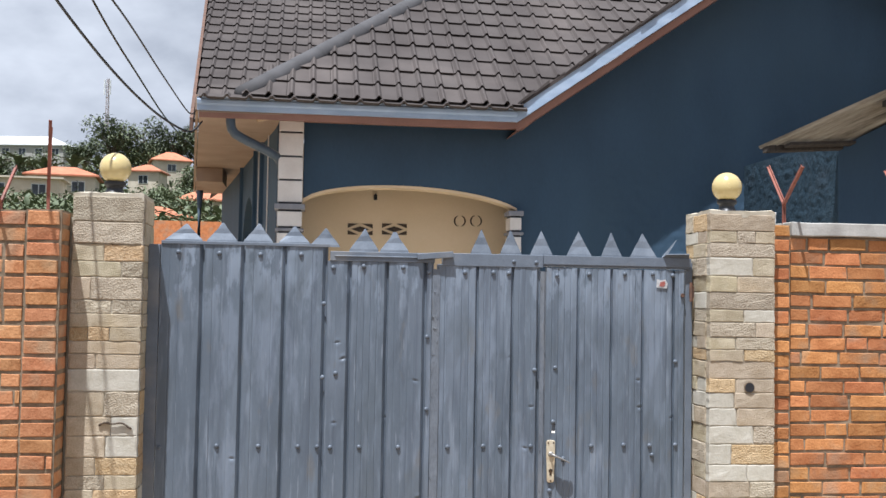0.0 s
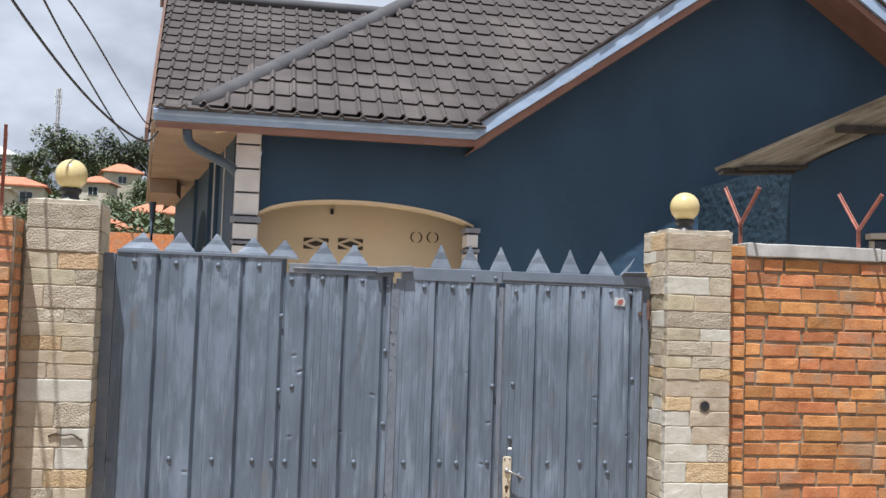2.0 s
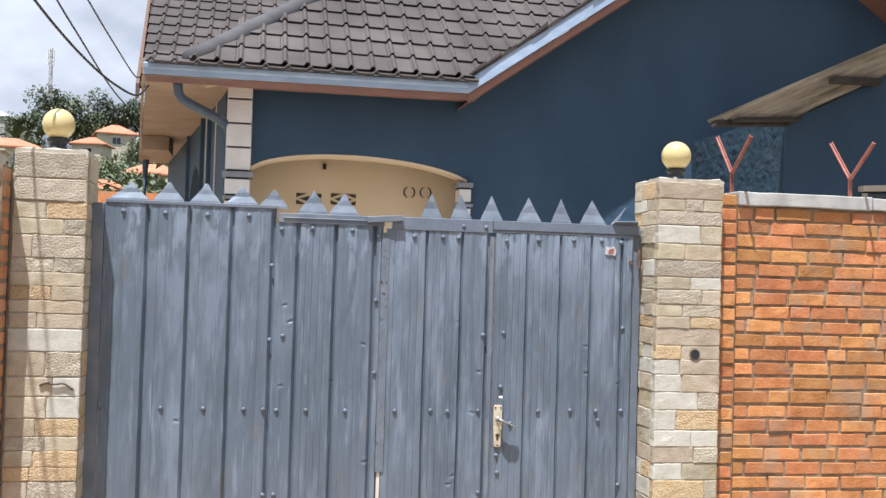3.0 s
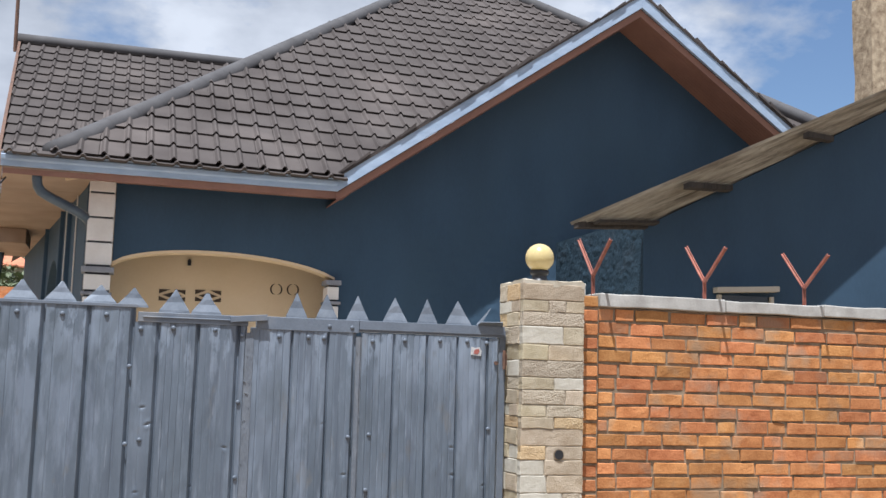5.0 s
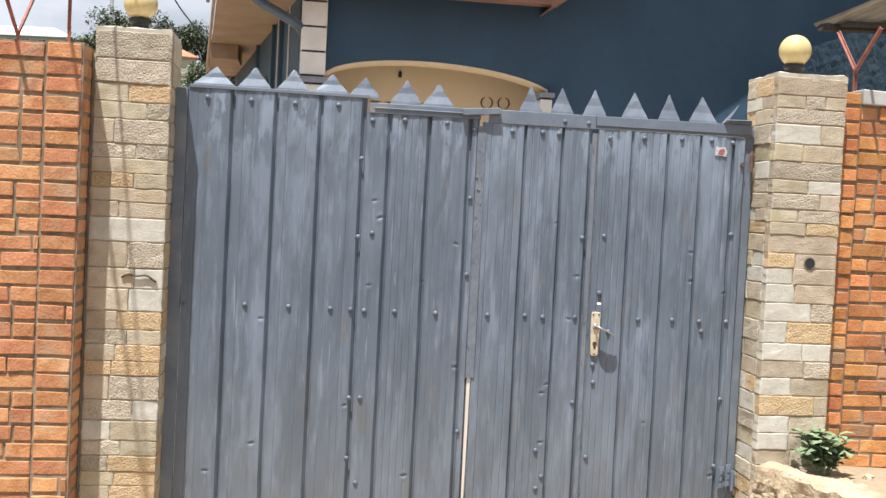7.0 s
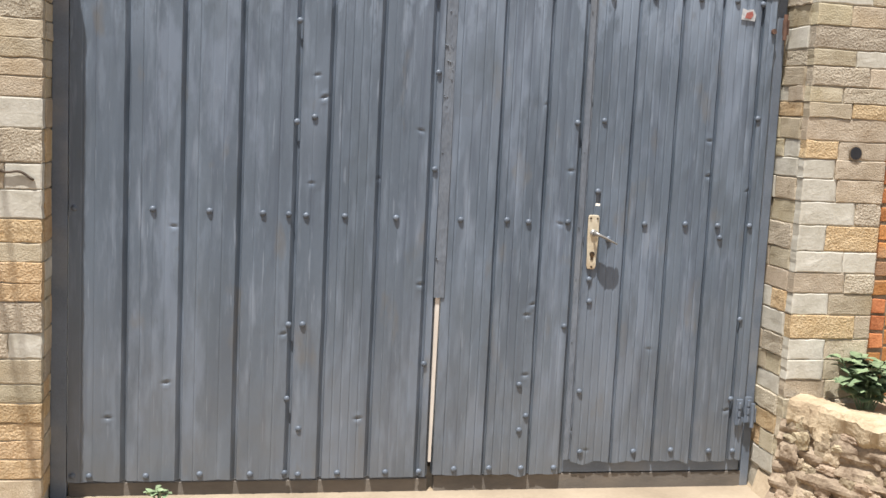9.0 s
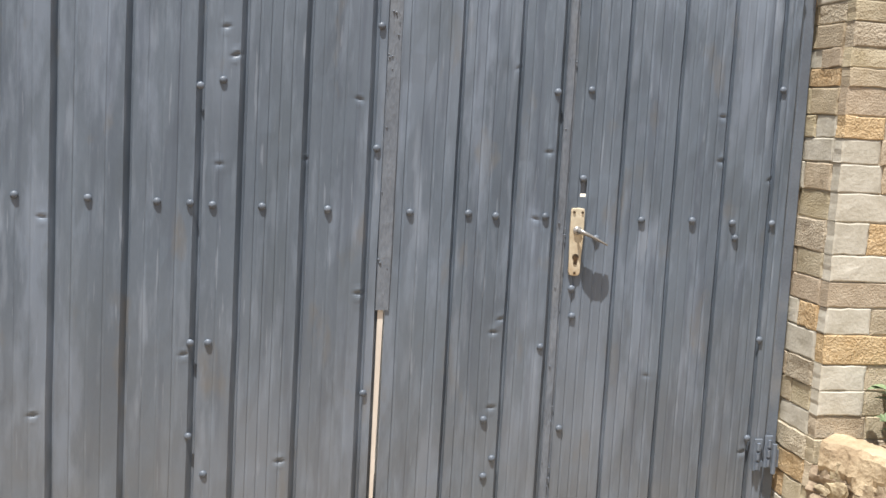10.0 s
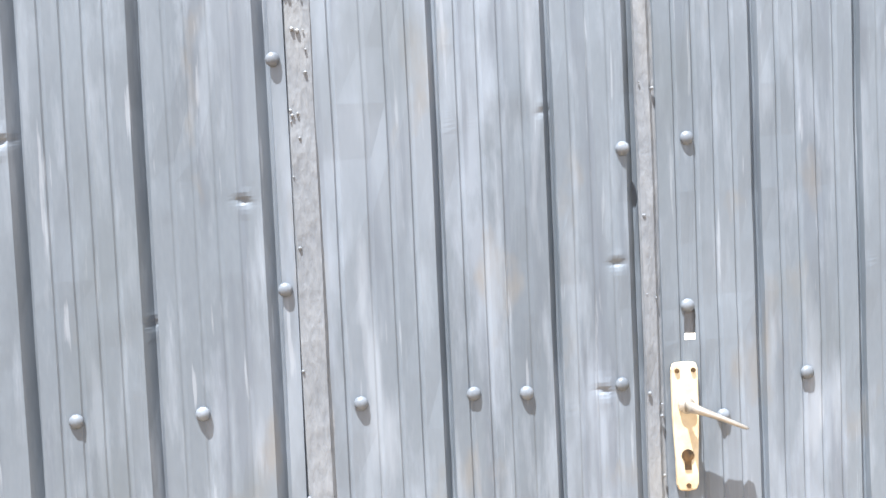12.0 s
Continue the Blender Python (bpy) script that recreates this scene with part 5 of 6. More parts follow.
sw = bmesh.new()
prism(sw, [(3.845, 0.6), (3.845, shed_z(3.845) + 0.01), (6.9, shed_z(6.9) + 0.01), (6.9, 0.6)], 0.0, 0.18)
for v in sw.verts:
    v.co.y += shed_y(v.co.x)
part("shed_wall", sw, M_BLUE, shed, "dark blue painted shed wall")
part("shed_side_wall", boxed(3.845, 4.03, 3.18, 5.0, 0.6, shed_z(3.845)), M_BLUE, shed)
coat = lumpy(bmesh.new(), lambda u, v, h: (3.842 - h, 3.02 + 2.05 * u, 1.9 + 1.55 * v), 90, 70, 0.010, 7.0)
part("rough_render", coat, M_BLUEROUGH_SHADE, shed, "rough lumpy render on the shed side", smooth=True)
WAVE = 0.110
steps = [WAVE * k / 8 for k in range(int(3.0 / WAVE * 8))]
for t0, t1, lift in ((0.0, 1.75, 0.0), (1.65, 3.4, 0.006), (3.3, 6.6, 0.012)):
    rf = bmesh.new()
    a = [(rf.verts.new(shed_roof(t0, s, 0.045 + lift - 0.022 * math.sin(2 * math.pi * s / WAVE))), rf.verts.new(shed_roof(t0, s, 0.042 + lift - 0.022 * math.sin(2 * math.pi * s / WAVE)))) for s in steps]
    b = [(rf.verts.new(shed_roof(t1, s, 0.045 + lift - 0.022 * math.sin(2 * math.pi * s / WAVE))), rf.verts.new(shed_roof(t1, s, 0.042 + lift - 0.022 * math.sin(2 * math.pi * s / WAVE)))) for s in steps]
    for i in range(len(steps) - 1):
        rf.faces.new((a[i][0], a[i + 1][0], b[i + 1][0], b[i][0]))
        rf.faces.new((a[i][1], b[i][1], b[i + 1][1], a[i + 1][1]))
        rf.faces.new((a[i][0], a[i][1], a[i + 1][1], a[i + 1][0]))
    part("roof_sheet", rf, M_ZINC, shed, "weathered corrugated iron roof sheet")
for t in (0.16, 1.02, 2.25, 3.6):
    pb = bmesh.new()
    vs = [pb.verts.new(shed_roof(t + dt, s, hh)) for s in (0.12, max(0.45, 1.0 - 0.16 * t) if t > 0.5 else 2.6) for dt in (-0.03, 0.03) for hh in ((-0.055, -0.006) if t > 0.5 else (-0.028, -0.004))]
    for f in ((0, 1, 3, 2), (4, 6, 7, 5), (0, 4, 5, 1), (2, 3, 7, 6), (0, 2, 6, 4), (1, 5, 7, 3)):
        pb.faces.new([vs[k] for k in f])
    part("purlin", pb, M_TIMBER, shed, "dark timber purlin")
WIN = Matrix.Translation((4.80, shed_y(4.80), -0.035)) @ pose(0, 0, 0, 0, 0, -5.7) @ Matrix.Diagonal((0.82, 1, 1, 1)) @ Matrix.Translation((-4.90, -3.0, 0))
win = part("window", boxed(4.60, 5.28, 2.955, 3.02, 2.10, 2.16, m=WIN), M_CEMENT, shed, "small louvred window with pale lintel")
part("lintel", boxed(4.56, 5.32, 2.90, 3.02, 2.83, 2.88, m=WIN @ Matrix.Translation((4.94, 0, 2.85)) @ pose(0, 0, 0, 0, -2.5, 0) @ Matrix.Translation((-4.94, 0, -2.85))), M_WALL_PALE, win, bevel=0.004)
for xa in (4.60, 5.24):
    part("jamb", boxed(xa, xa + 0.04, 2.955, 3.02, 2.162, 2.80, m=WIN), M_WALL_PALE, win)
part("window_pane", boxed(4.645, 5.235, 2.985, 2.995, 2.17, 2.80, m=WIN), M_GLASS, win)
for k in range(5):
    part("louvre", boxed(4.645, 5.235, 2.962, 2.980, 2.22 + 0.11 * k, 2.235 + 0.11 * k, m=WIN), M_CEMENT, win)
chim = thing("chimney", 7.6, 4.6, 4.4, "worn brick chimney stub above the shed roof", "chimney")
cb = boxed(7.45, 7.80, 4.3, 4.65, 4.6, 6.55)
bmesh.ops.subdivide_edges(cb, edges=cb.edges[:], cuts=5)
for v in cb.verts:
    v.co += Vector((noise.noise(v.co * 7), noise.noise(v.co * 7 + Vector((5, 5, 5))), 0)) * 0.03
bd = bmesh.new()
vs = [bd.verts.new(shed_roof(t, s, hh)) for t in (0.02, 0.06) for s in (0.02, 1.05) for hh in (-0.022, 0.026)]
for f in ((0, 1, 3, 2), (4, 6, 7, 5), (0, 4, 5, 1), (2, 3, 7, 6), (0, 2, 6, 4), (1, 5, 7, 3)):
    bd.faces.new([vs[i] for i in f])
part("eave_board", bd, M_TIMBER, shed, "dark timber board under the sheet ends")
part("shaft", cb, M_RUBBLE, chim)

# ---- bank beside the gate, plant ----
random.seed(21)
bank = thing("retaining_wall", 1.9, -0.7, 0.0, "low rubble stone wall with ochre plaster top", "wall")
def bank_at(t):
    """Along the wall's crest: t from the pillar outwards."""
    return Vector((1.455 + 0.66 * t, -0.25 - 1.10 * t, 0.440 - 0.03 * t))
crest = bmesh.new()
side_n = Vector((-0.857, -0.514, 0)).normalized()
rings = []
for k in range(150):
    c = bank_at(k / 149 * 1.6)
    w = 0.085 + 0.055 * noise.noise(c * 6)
    ring = []
    for a, h in ((0.35, -0.12), (0.62, -0.075), (0.66, -0.015), (0.50, 0.004), (-0.6, 0.012), (-1.9, 0.0), (-2.2, -0.08)):
        p = c + side_n * (a * w) + Vector((0, 0, h))
        ring.append(crest.verts.new(p + Vector((1, 1, 0.7)) * (0.026 * noise.noise(p * 8) + 0.012 * noise.noise(p * 23) + 0.006 * noise.noise(p * 60))))
    rings.append(ring)
for a, b in zip(rings, rings[1:]):
    for i in range(6):
        crest.faces.new((a[i], a[i + 1], b[i + 1], b[i]))
crest.faces.new(rings[0])
part("plaster_top", crest, M_RENDER, bank, "rough ochre plaster capping")
core = bmesh.new()
c0, c1 = bank_at(0), bank_at(1.6)
v = [core.verts.new(p) for p in (c0 + side_n * 0.03 - Vector((0, 0, 0.55)), c1 + side_n * 0.03 - Vector((0, 0, 0.55)), c1 + side_n * 0.03 - Vector((0, 0, 0.06)), c0 + side_n * 0.03 - Vector((0, 0, 0.06)))]
w = [core.verts.new(p.co - side_n * 0.14) for p in v]
core.faces.new(v)
core.faces.new(w[::-1])
for i in range(4):
    core.faces.new((v[i], v[(i + 1) % 4], w[(i + 1) % 4], w[i]))
part("core", core, M_MORTAR, bank)


def boulder(c, sx, sy, sz, seed, mat, parent, name="stone"):
    bm = bmesh.new()
    bmesh.ops.create_icosphere(bm, subdivisions=3, radius=1)
    for q in bm.verts:
        d = q.co.normalized()
        r = 1 + 0.42 * noise.noise(d * 1.4 + Vector((seed, 0, 0))) + 0.20 * noise.noise(d * 3.5 + Vector((0, seed, 0))) + 0.08 * noise.noise(d * 9 + Vector((0, seed, 4)))
        flat = max(abs(d.x), abs(d.y), abs(d.z)) ** -0.55
        q.co = Vector((d.x * sx, d.y * sy, d.z * sz)) * r * flat
        q.co = Matrix.Rotation(0.54 + 0.25 * math.sin(seed), 3, "Z") @ q.co.yxz + Vector(c) if parent else q.co + Vector(c)
    return part(name, bm, mat, parent)


face = bmesh.new()
fx, fz = 110, 30
sheet_v = []
for a in range(fz + 1):
    row = []
    for e in range(fx + 1):
        p = bank_at(-0.03 + 1.5 * e / fx)
        z = -0.06 + 0.41 * a / fz
        q = Vector((p.x * 9 + p.y * 9, z * 13, 2.0))
        near = noise.voronoi(q)[0]
        lump = min(0.4, near[1] - near[0])
        out = 0.020 + 0.075 * lump + 0.012 * noise.noise(q * 2.3) + 0.05 * (1 - a / fz)
        row.append(face.verts.new(p + side_n * out + Vector((0, 0, z - p.z))))
    sheet_v.append(row)
for a, e in zip(sheet_v, sheet_v[1:]):
    for k in range(fx):
        face.faces.new((a[k], a[k + 1], e[k + 1], e[k]))
part("rubble_face", face, M_RUBBLE, bank, "rough rubble stones in earth mortar")
k = 0
for row in range(6):
    t = 0.02
    while t < 1.4:
        p = bank_at(t) + side_n * (0.034 + 0.009 * row)
        s = random.uniform(0.016, 0.050)
        ob = boulder((p.x, p.y, 0.335 - 0.070 * row + random.uniform(-0.03, 0.03)), s, s * 0.34, random.uniform(0.014, 0.040), k, M_RUBBLE, bank)
        t += s * random.uniform(0.9, 2.2)
        k += 1


def rock(x, y, s, label, mat):
    ob = boulder((x, y, ground_height(x, y) + s * 0.35), s, s * 0.8, s * 0.62, x * 3, mat, None, "rock")
    tagged(ob, label, "rock")


rock(-2.34, -0.46, 0.11, "ochre boulder at the foot of the brick wall", M_STONE_Y)
rock(2.12, -0.42, 0.035, "small pale stone on the bank", M_STONE_W)
rock(1.98, -0.36, 0.025, "small pale stone on the bank", M_STONE)
rock(2.30, -0.55, 0.04, "small grey stone on the bank", M_STONE_G)


def leaf_into(bm, base, way, length, width, bend=0.2):
    way = Vector(way).normalized()
    across = way.cross(Vector((0, 0, 1)))
    across = across.normalized() if across.length > 1e-3 else Vector((1, 0, 0))
    up = across.cross(way)
    rows = []
    for u, w in ((0.0, 0.06), (0.22, 0.75), (0.5, 1.0), (0.78, 0.62), (1.0, 0.03)):
        c = Vector(base) + way * (length * u) + up * (bend * length * (u - u * u) * 1.5 - bend * length * u * u)
        rows.append([bm.verts.new(c + across * (s * w * width / 2) + up * (0.10 * width * abs(s) * w)) for s in (-1, 0, 1)])
    for a, b in zip(rows, rows[1:]):
        for i in range(2):
            bm.faces.new((a[i], a[i + 1], b[i + 1], b[i]))


def leafy_plant(x, y, z, height, spread, stems, leaves, leaf, label):
    base = thing("weed_plant", x, y, z, label, "plant")
    for s in range(stems):
        a = 2 * math.pi * s / stems + random.uniform(-0.4, 0.4)
        tip = Vector((x + math.cos(a) * spread * random.uniform(0.5, 1), y + math.sin(a) * spread * 0.7 * random.uniform(0.4, 1), z + height * random.uniform(0.6, 1)))
        mid = Vector((x, y, z)).lerp(tip, 0.5) + Vector((0, 0, height * 0.12))
        part("stem", tube(bmesh.new(), [(x, y, z - 0.02), mid, tip], 0.004, 5), M_LEAF, base)
        for k in range(leaves):
            t = random.uniform(0.35, 1.0)
            p = mid.lerp(tip, (t - 0.5) * 2) if t > 0.5 else Vector((x, y, z)).lerp(mid, t * 2)
            b = random.uniform(0, 2 * math.pi)
            bm = bmesh.new()
            leaf_into(bm, p, (math.cos(b), math.sin(b), random.uniform(-0.1, 0.7)), leaf * random.uniform(0.6, 1.2), leaf * random.uniform(0.6, 0.85))
            part("leaf", bm, M_LEAF, base, smooth=True)


leafy_plant(1.73, -0.36, 0.37, 0.27, 0.17, 12, 18, 0.076, "leafy green weed growing against the brick wall")
leafy_plant(-1.20, -0.10, -0.02, 0.05, 0.06, 4, 4, 0.04, "tiny green weed at the gate foot")
grass = bmesh.new()
for k in range(260):
    t, s = random.uniform(0.35, 1.4), random.gauss(0, 0.05)
    p = bank_at(t) + side_n * (0.22 + s)
    z = ground_height(p.x, p.y)
    leaf_into(grass, (p.x, p.y, z), (random.gauss(0, 0.5), random.gauss(0, 0.5), 1), random.uniform(0.05, 0.13), 0.006, 0.3)
tagged(part("grass_tuft", grass, M_TREE2, None), "dry green grass at the wall foot", "grass", kind="stuff")

# ---- overhead cables ----
def cable(points, r, label):
    bm = bmesh.new()
    pts = [Vector(p) for p in points]
    path = []
    for i in range(len(pts) - 1):
        a, b, c, d = pts[max(i - 1, 0)], pts[i], pts[i + 1], pts[min(i + 2, len(pts) - 1)]
        for k in range(8):
            t = k / 8
            path.append(0.5 * ((2 * b) + (c - a) * t + (2 * a - 5 * b + 4 * c - d) * t * t + (3 * b - a - 3 * c + d) * t ** 3))
    path.append(pts[-1])
    tube(bm, path, r, 6)
    tagged(part("overhead_cable", bm, M_CABLE, None, smooth=True), label, "cable", "overhead cables")


cable([(-3.9, -7.0, 5.6), (-2.65, -2.4, 4.35), (-2.31, -0.2, 3.755), (-2.245, 0.367, 3.635), (-2.187, 0.89, 3.548), (-2.12, 1.506, 3.468), (-2.051, 2.323, 3.422), (-1.976, 3.231, 3.418), (-1.89, 4.25, 3.485), (-1.83, 4.72, 3.66)], 0.0095, "thick black service cable running to the eave")
cable([(-3.9, -9.0, 8.4), (-4.05, 4.0, 7.0), (-4.15, 11.1, 6.50), (-4.25, 16.0, 6.42), (-4.40, 23.7, 6.48), (-4.6, 36.0, 7.2)], 0.020, "black cable sagging past the eave")
cable([(-5.07, -9.0, 6.65), (-3.36, -4.0, 4.96), (-2.35, -1.059, 4.0), (-2.187, -0.582, 3.85), (-1.905, 0.2, 3.605), (-1.880, 2.2, 3.588), (-1.925, 4.40, 3.69), (-1.880, 4.63, 3.75)], 0.0065, "thin black drop wire running to the eave")

# ---- hillside beyond ----
def polar(az, d):
    a = radians(az)
    return -0.8 + d * math.sin(a), -5.98 + d * math.cos(a)


def at_view(az, el, d):
    x, y = polar(az, d)
    return x, y, 1.96 + d * math.tan(radians(el))


def small_house(az, el_eave, d, w, deep, h, roof_h, label, turn=0, wall_mat=None, roof_mat=None):
    x, y, z = at_view(az, el_eave, d)
    base = thing("far_house", x, y, z - h, label, "house", "hillside houses")
    m = Matrix.Translation((x, y, z - h)) @ pose(0, 0, 0, 0, 0, turn)
    wall_mat, roof_mat = wall_mat or M_WALL_PALE, roof_mat or M_ORANGE
    part("wall", boxed(-w / 2, w / 2, 0, deep, -4.0, h, m=m), wall_mat, base)
    rb = bmesh.new()
    o = 0.45
    lo = [rb.verts.new(m @ Vector(c)) for c in ((-w / 2 - o, -o, h), (w / 2 + o, -o, h), (w / 2 + o, deep + o, h), (-w / 2 - o, deep + o, h))]
    lo2 = [rb.verts.new(v.co - Vector((0, 0, 0.18))) for v in lo]
    inset = min(w, deep) / 2 * 0.8
    hi = [rb.verts.new(m @ Vector(c)) for c in ((-w / 2 + inset, deep / 2, h + roof_h), (w / 2 - inset, deep / 2, h + roof_h))]
    for f in ((lo[0], lo[1], hi[1], hi[0]), (lo[1], lo[2], hi[1]), (lo[2], lo[3], hi[0], hi[1]), (lo[3], lo[0], hi[0])):
        rb.faces.new(f)
    rb.faces.new(lo2[::-1])
    for i in range(4):
        rb.faces.new((lo[i], lo2[i], lo2[(i + 1) % 4], lo[(i + 1) % 4]))
    part("roof", rb, roof_mat, base)
    for k in range(max(1, int(w / 3.2))):
        u = -w / 2 + w * (k + 0.5) / max(1, int(w / 3.2))
        wd = part("window", boxed(u - 0.75, u + 0.75, -0.06, -0.01, h - 2.0, h - 0.7, m=m), M_WALL_WHITE, base)
        part("pane", boxed(u - 0.66, u - 0.04, -0.09, -0.065, h - 1.92, h - 0.78, m=m), M_GLASS, wd)
        part("pane", boxed(u + 0.04, u + 0.66, -0.09, -0.065, h - 1.92, h - 0.78, m=m), M_GLASS, wd)


small_house(-6.95, 6.95, 190, 6.2, 6, 5.5, 1.7, "two-storey hillside house with orange hipped roof", 12)
small_house(-8.35, 6.35, 170, 4.6, 5, 3.0, 1.2, "small hillside house with orange roof", -8)
small_house(-12.3, 5.95, 130, 7.4, 6, 3.0, 1.2, "low hillside house with faded orange roof", 6)
small_house(-7.25, 4.05, 85, 3.6, 4, 2.4, 0.9, "small house with orange roof below the trees", 20)
small_house(-5.2, 5.0, 110, 5.0, 4, 3, 1.1, "small house with orange roof among trees", 0)
small_house(-10.2, 4.5, 120, 6.0, 4, 2.6, 0.6, "plain concrete hillside house", 0, M_WALL_PALE, M_CEMENT)
small_house(-14.3, 5.75, 118, 8.0, 5, 3.0, 0.2, "low tan house with a flat roof", 4, M_WALL_PALE, M_WALL_PALE)
small_house(-15.3, 7.25, 225, 26, 14, 6, 2.6, "large grey shed with pale sheet roof", -10, M_CEMENT, M_WALL_WHITE)
yard = bmesh.new()
yx, yyy = polar(-6.3, 27)
box(yard, -7.5, 0.5, yyy, yyy + 0.25, 0.5, 1.96 + 27 * math.tan(radians(3.85)))
structure(part("back_wall", yard, M_BRICK), "orange brick wall at the back of the yard")


def tree(az, el_top, d, crown_r, label, light=False, leaf=0.30, count=2300):
    x, y, top = at_view(az, el_top, d)
    z0 = ground_height(x, y) - 0.5
    base = thing("tree", x, y, z0, label, "tree", "hillside trees")
    high = max(2.0, top - z0)
    tr = tube(bmesh.new(), [(x, y, z0 - 1), (x + 0.2, y, z0 + high * 0.35), (x - 0.1, y + 0.1, z0 + high * 0.6)], crown_r * 0.07, 7)
    limbs = []
    for k in range(6):
        a = k * 1.05
        tip = Vector((x + math.cos(a) * crown_r * 0.6, y + math.sin(a) * crown_r * 0.6, top - crown_r * random.uniform(0.4, 1.0)))
        tube(tr, [(x, y, z0 + high * 0.4), Vector((x, y, z0 + high * 0.5)).lerp(tip, 0.5), tip], crown_r * 0.03, 5)
        limbs.append(tip)
    part("trunk", tr, M_BARK, base)
    cr = bmesh.new()
    clumps = [Vector((x, y, top - crown_r * 0.75))] + limbs + [Vector((x + random.gauss(0, 0.5) * crown_r, y + random.gauss(0, 0.4) * crown_r, top - crown_r * random.uniform(0.3, 1.4))) for _ in range(10)]
    for k in range(count):
        c = random.choice(clumps)
        d3 = Vector((random.gauss(0, 1), random.gauss(0, 1), random.gauss(0, 0.8)))
        p = c + d3.normalized() * crown_r * 0.42 * random.uniform(0.55, 1.05)
        leaf_into(cr, p, (random.gauss(0, 1), random.gauss(0, 1), random.gauss(-0.2, 0.6)), leaf * crown_r / 2.2 * random.uniform(0.6, 1.3), leaf * crown_r / 2.2 * 0.55)
    part("crown", cr, M_TREE2 if light else M_TREE, base)


random.seed(5)
for az, el, d, r, light in ((-9.9, 9.0, 200, 4.6, False), (-9.0, 8.4, 205, 4.2, False), (-11.2, 7.9, 190, 3.2, False), (-6.6, 9.0, 210, 4.6, False), (-5.6, 8.4, 215, 4.4, False), (-7.7, 8.0, 215, 4.0, False),
                            (-13.4, 7.2, 170, 3.4, False), (-15.3, 7.1, 165, 3.6, False), (-7.95, 5.3, 90, 2.4, False), (-6.9, 5.7, 110, 2.4, True), (-6.2, 5.2, 95, 2.4, True), (-5.4, 5.9, 140, 3.4, False),
                            (-10.9, 6.6, 160, 2.8, True), (-5.8, 6.8, 160, 3.6, False), (-4.4, 7.0, 175, 4.2, False), (-17.0, 7.2, 190, 4.6, False), (-6.45, 4.3, 70, 1.5, True), (-12.9, 5.0, 105, 2.0, True),
                            (-9.6, 5.5, 130, 2.2, False), (-13.9, 5.4, 120, 2.4, False), (-11.3, 4.9, 100, 1.8, True), (-8.9, 4.9, 95, 1.6, True), (-16.4, 6.2, 140, 3.0, False), (-8.3, 7.4, 200, 3.4, True)):
    tree(az, el, d, r, "bushy dark green hillside tree" if not light else "lighter green hillside tree", light)


scrub = bmesh.new()
for k in range(420):
    az, dd = random.uniform(-19, -3.2), random.uniform(45, 215)
    x, y = polar(az, dd)
    z = ground_height(x, y)
    s = random.uniform(0.5, 1.7)
    for q in range(30):
        p = Vector((x + random.gauss(0, 0.6) * s, y + random.gauss(0, 0.6) * s, z + random.uniform(0, 1.1) * s))
        leaf_into(scrub, p, (random.gauss(0, 1), random.gauss(0, 1), random.gauss(0.2, 0.6)), s * 0.5, s * 0.28)
tagged(part("hillside_scrub", scrub, M_TREE), "dark green bushes scattered over the hillside", "bushes", kind="stuff")


def banana(az, el, d, s):
    x, y, top = at_view(az, el, d)
    z0 = ground_height(x, y)
    base = thing("banana_plant", x, y, z0, "banana plant with long drooping leaves", "plant", "banana plants")
    c = Vector((x, y, top - s))
    part("stem", tube(bmesh.new(), [(x, y, z0 - 0.5), c], s * 0.09, 7), M_TREE2, base)
    for k in range(9):
        a = k * 0.7
        bm = bmesh.new()
        leaf_into(bm, c, (math.cos(a), math.sin(a), random.uniform(0.6, 1.8)), s * 1.3, s * 0.32, 0.6)
        part("leaf", bm, M_TREE, base)


for az, el, d, s in ((-11.7, 7.2, 150, 3.0), (-14.3, 7.1, 150, 3.0), (-10.6, 7.2, 160, 2.8), (-13.1, 6.9, 145, 2.8)):
    banana(az, el, d, s)

mast = thing("radio_mast", *at_view(-10.2, 7.2, 230), "tall lattice radio mast on the ridge", "mast")
mx, my, mz = at_view(-10.2, 7.2, 230)
mt = 1.96 + 230 * math.tan(radians(10.85))
ml = bmesh.new()
for dx, dy in ((-0.5, -0.4), (0.5, -0.4), (0, 0.5)):
    rod(ml, (mx + dx, my + dy, mz - 9), (mx + dx * 0.45, my + dy * 0.45, mt), 0.07, 5)
n = 13
for k in range(n):
    z0, z1 = mz + (mt - mz) * k / n, mz + (mt - mz) * (k + 1) / n
    s = 1 - 0.55 * k / n
    rod(ml, (mx - 0.5 * s, my - 0.4, z0), (mx + 0.5 * s, my - 0.4, z1), 0.045, 4)
    rod(ml, (mx + 0.5 * s, my - 0.4, z0), (mx - 0.5 * s, my - 0.4, z1), 0.045, 4)
    rod(ml, (mx - 0.5 * s, my - 0.4, z0), (mx + 0.5 * s, my - 0.4, z0), 0.045, 4)
part("lattice", ml, M_MAST, mast)
for z in (mt - 1.2, mt - 2.6):
    for dx in (-0.6, 0.5):
        part("aerial", rod(bmesh.new(), (mx + dx, my - 0.5, z - 0.8), (mx + dx, my - 0.5, z + 0.8), 0.17, 7), M_WALL_WHITE, mast)

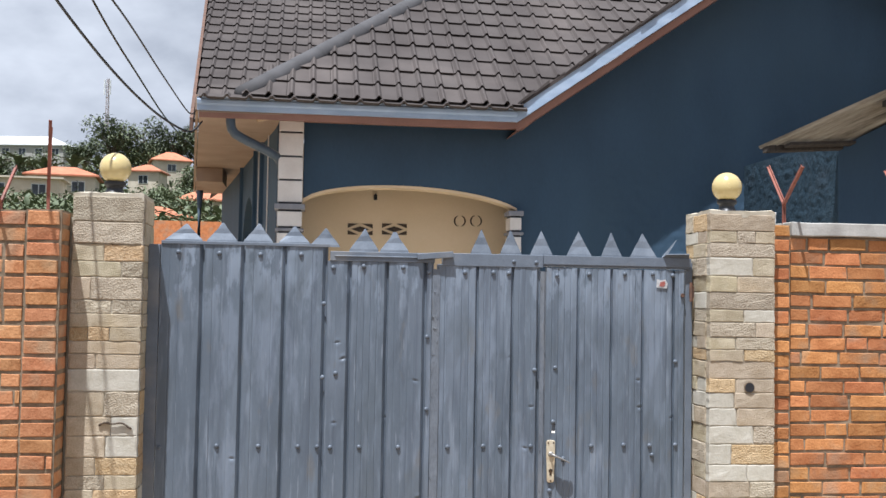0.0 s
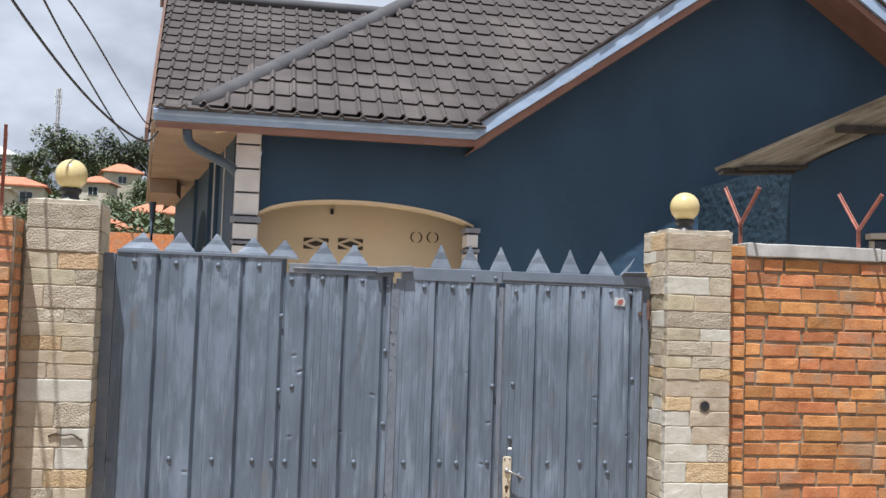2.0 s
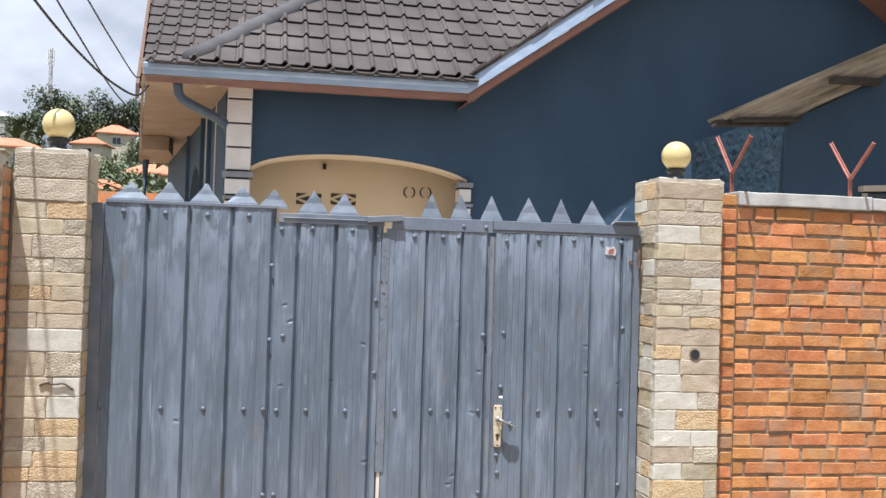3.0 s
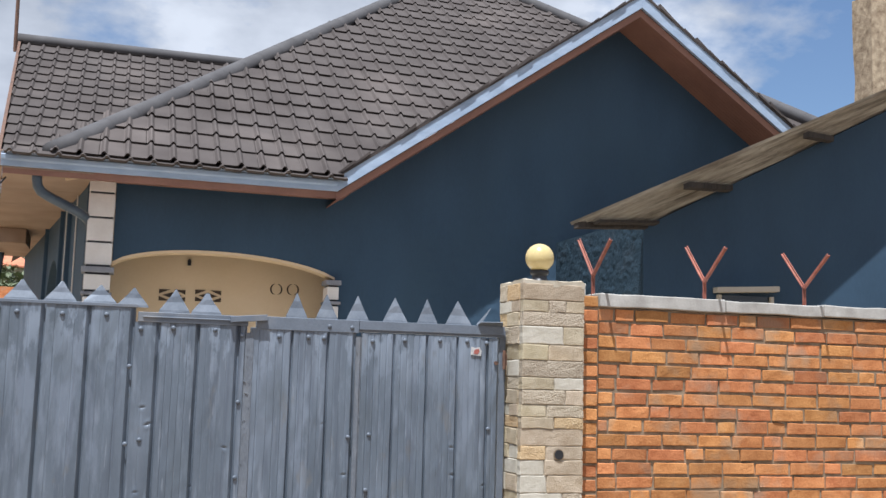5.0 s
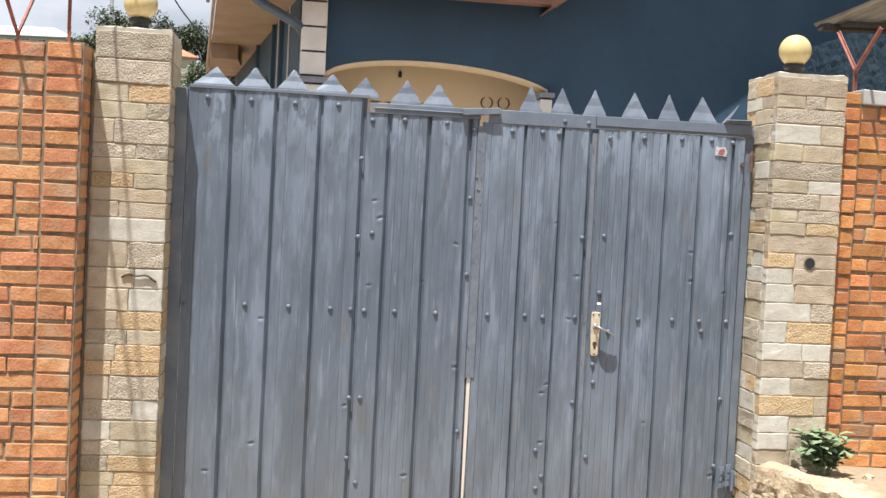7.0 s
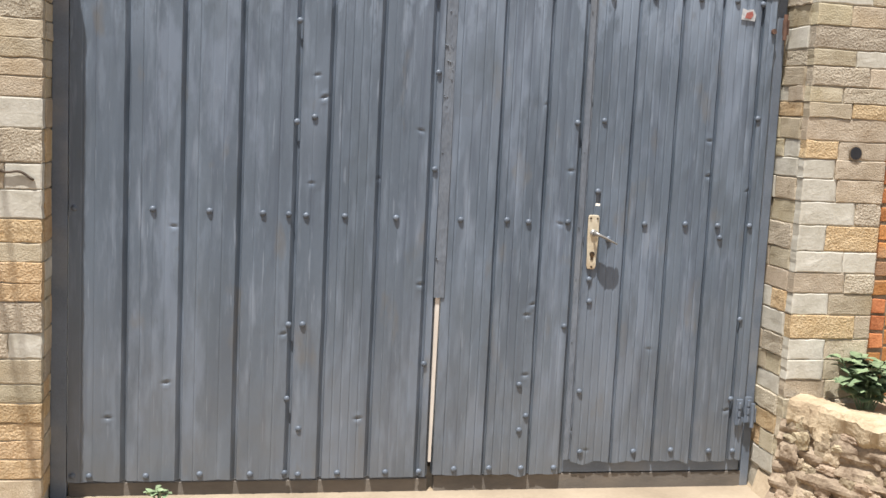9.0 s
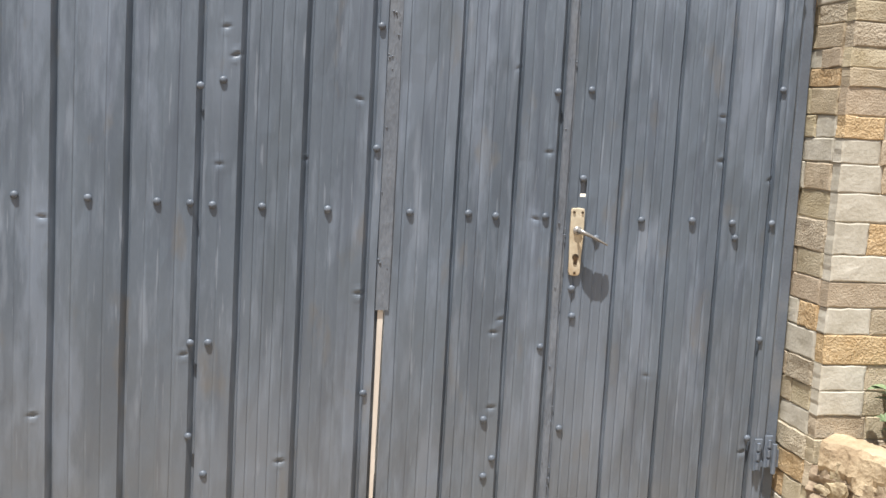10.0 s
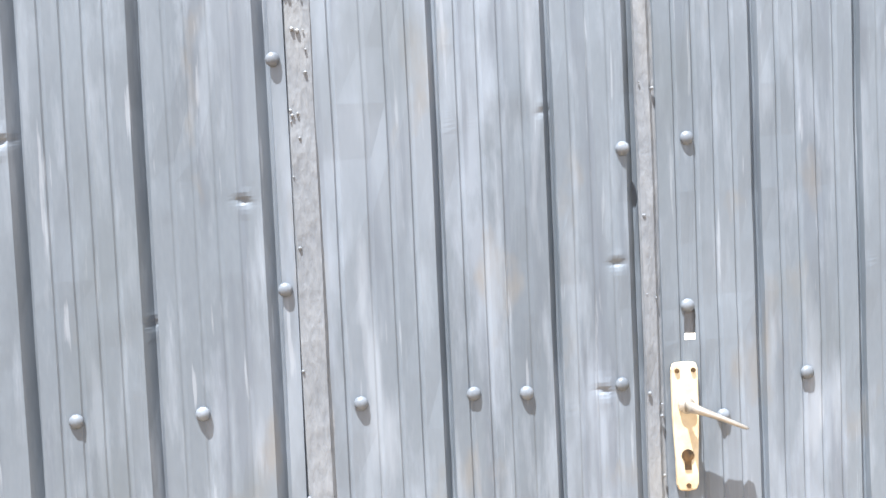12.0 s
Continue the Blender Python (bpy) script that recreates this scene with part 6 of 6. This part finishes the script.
# ---- bricks, laid last ----
random.seed(33)
brick_meshes, pale_meshes = [], []
for k in range(10):
    bm = bmesh.new()
    rough_block(bm, -0.5, 0.5, -0.5, 0.5, 0.0, 0.05, 0.0, 0, None, 4, 3)
    for v in bm.verts:
        v.co.x += 0.040 * noise.noise(Vector((v.co.x * 2, v.co.z * 3, k * 5)))
        v.co.z += 0.10 * noise.noise(Vector((v.co.x * 3, v.co.z * 2, k * 5 + 20)))
        if v.co.y < 0.04:
            v.co.y += 0.004 * noise.noise(Vector((v.co.x * 6, v.co.z * 5, k * 5 + 40)))
    mesh = bpy.data.meshes.new("brick")
    bmesh.ops.recalc_face_normals(bm, faces=bm.faces[:])
    bm.to_mesh(mesh)
    bm.free()
    mesh.materials.append(M_BRICK)
    brick_meshes.append(mesh)
    # same brick shape in the paler left-wall colour
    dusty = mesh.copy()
    dusty.materials[0] = M_BRICK_PALE
    pale_meshes.append(dusty)


def brick(parent, x, y, z, w, h):
    ob = new("brick", random.choice(pale_meshes if x < 0 else brick_meshes))
    ob.parent = parent
    ob.matrix_parent_inverse = parent.matrix_world.inverted()
    ob.matrix_basis = Matrix.Translation((x, y + random.uniform(-0.006, 0.003), z + random.uniform(-0.003, 0.003))) @ pose(0, 0, 0, random.uniform(-2, 2), random.uniform(-0.45, 0.45), random.uniform(-1.0, 1.0)) @ Matrix.Diagonal((w, 1, h, 1))


COURSE_H = 0.0815
def lay(parent, x0, x1, y, z_top, z_bot, first=0):
    z, n = z_top, first
    while z - COURSE_H > z_bot:
        x = x0 - (0.0 if x1 - x0 < 0.2 else random.uniform(0, 0.05) if n % 2 else random.uniform(0.09, 0.16))
        while x < x1:
            w = random.choice((0.22, 0.23, 0.235, 0.24, 0.25, 0.245, 0.235, 0.23, 0.13))
            a, b = max(x, x0), min(x + w, x1)
            if b - a > 0.03:
                brick(parent, (a + b) / 2, y, z - COURSE_H / 2, b - a - 0.008 - random.uniform(0, 0.010), COURSE_H - 0.014 - random.uniform(0, 0.008))
            x += w
        z -= COURSE_H
        n += 1


lay(wall_right, 1.940, 4.15, -0.100, 2.358, 0.30)
lay(pier_right, 1.808, 1.934, -0.130, 2.425, 0.30, 1)
lay(wall_left, -2.88, -2.192, -0.337, 2.375, -0.02)
lay(pier_left, -2.188, -2.022, -0.357, 2.380, -0.02, 1)
# the end of the proud pier, turned to the stone pillar
for k in range(29):
    ob = new("brick", random.choice(pale_meshes))
    ob.parent = pier_left
    ob.matrix_parent_inverse = pier_left.matrix_world.inverted()
    ob.matrix_basis = Matrix.Translation((-2.0135, -0.260, 2.339 - k * COURSE_H)) @ pose(0, 0, 0, 0, 0, 90) @ Matrix.Diagonal((0.165, 1, 0.060, 1))
# brick courses further along, out of reach of the eye
far_b = bmesh.new()
for x0, x1, y, zt in ((4.15, 9.0, -0.100, 2.358), (-7.0, -2.88, -0.337, 2.375)):
    for r in range(25):
        x = x0 + 0.002
        while x < x1 - 0.25:
            box(far_b, x, x + 0.215, y, y + 0.03, zt - COURSE_H * (r + 1) + 0.01, zt - COURSE_H * r - 0.01)
            x += 0.235
tagged(part("brick_courses", far_b, M_BRICK, wall_right), kind="stuff")
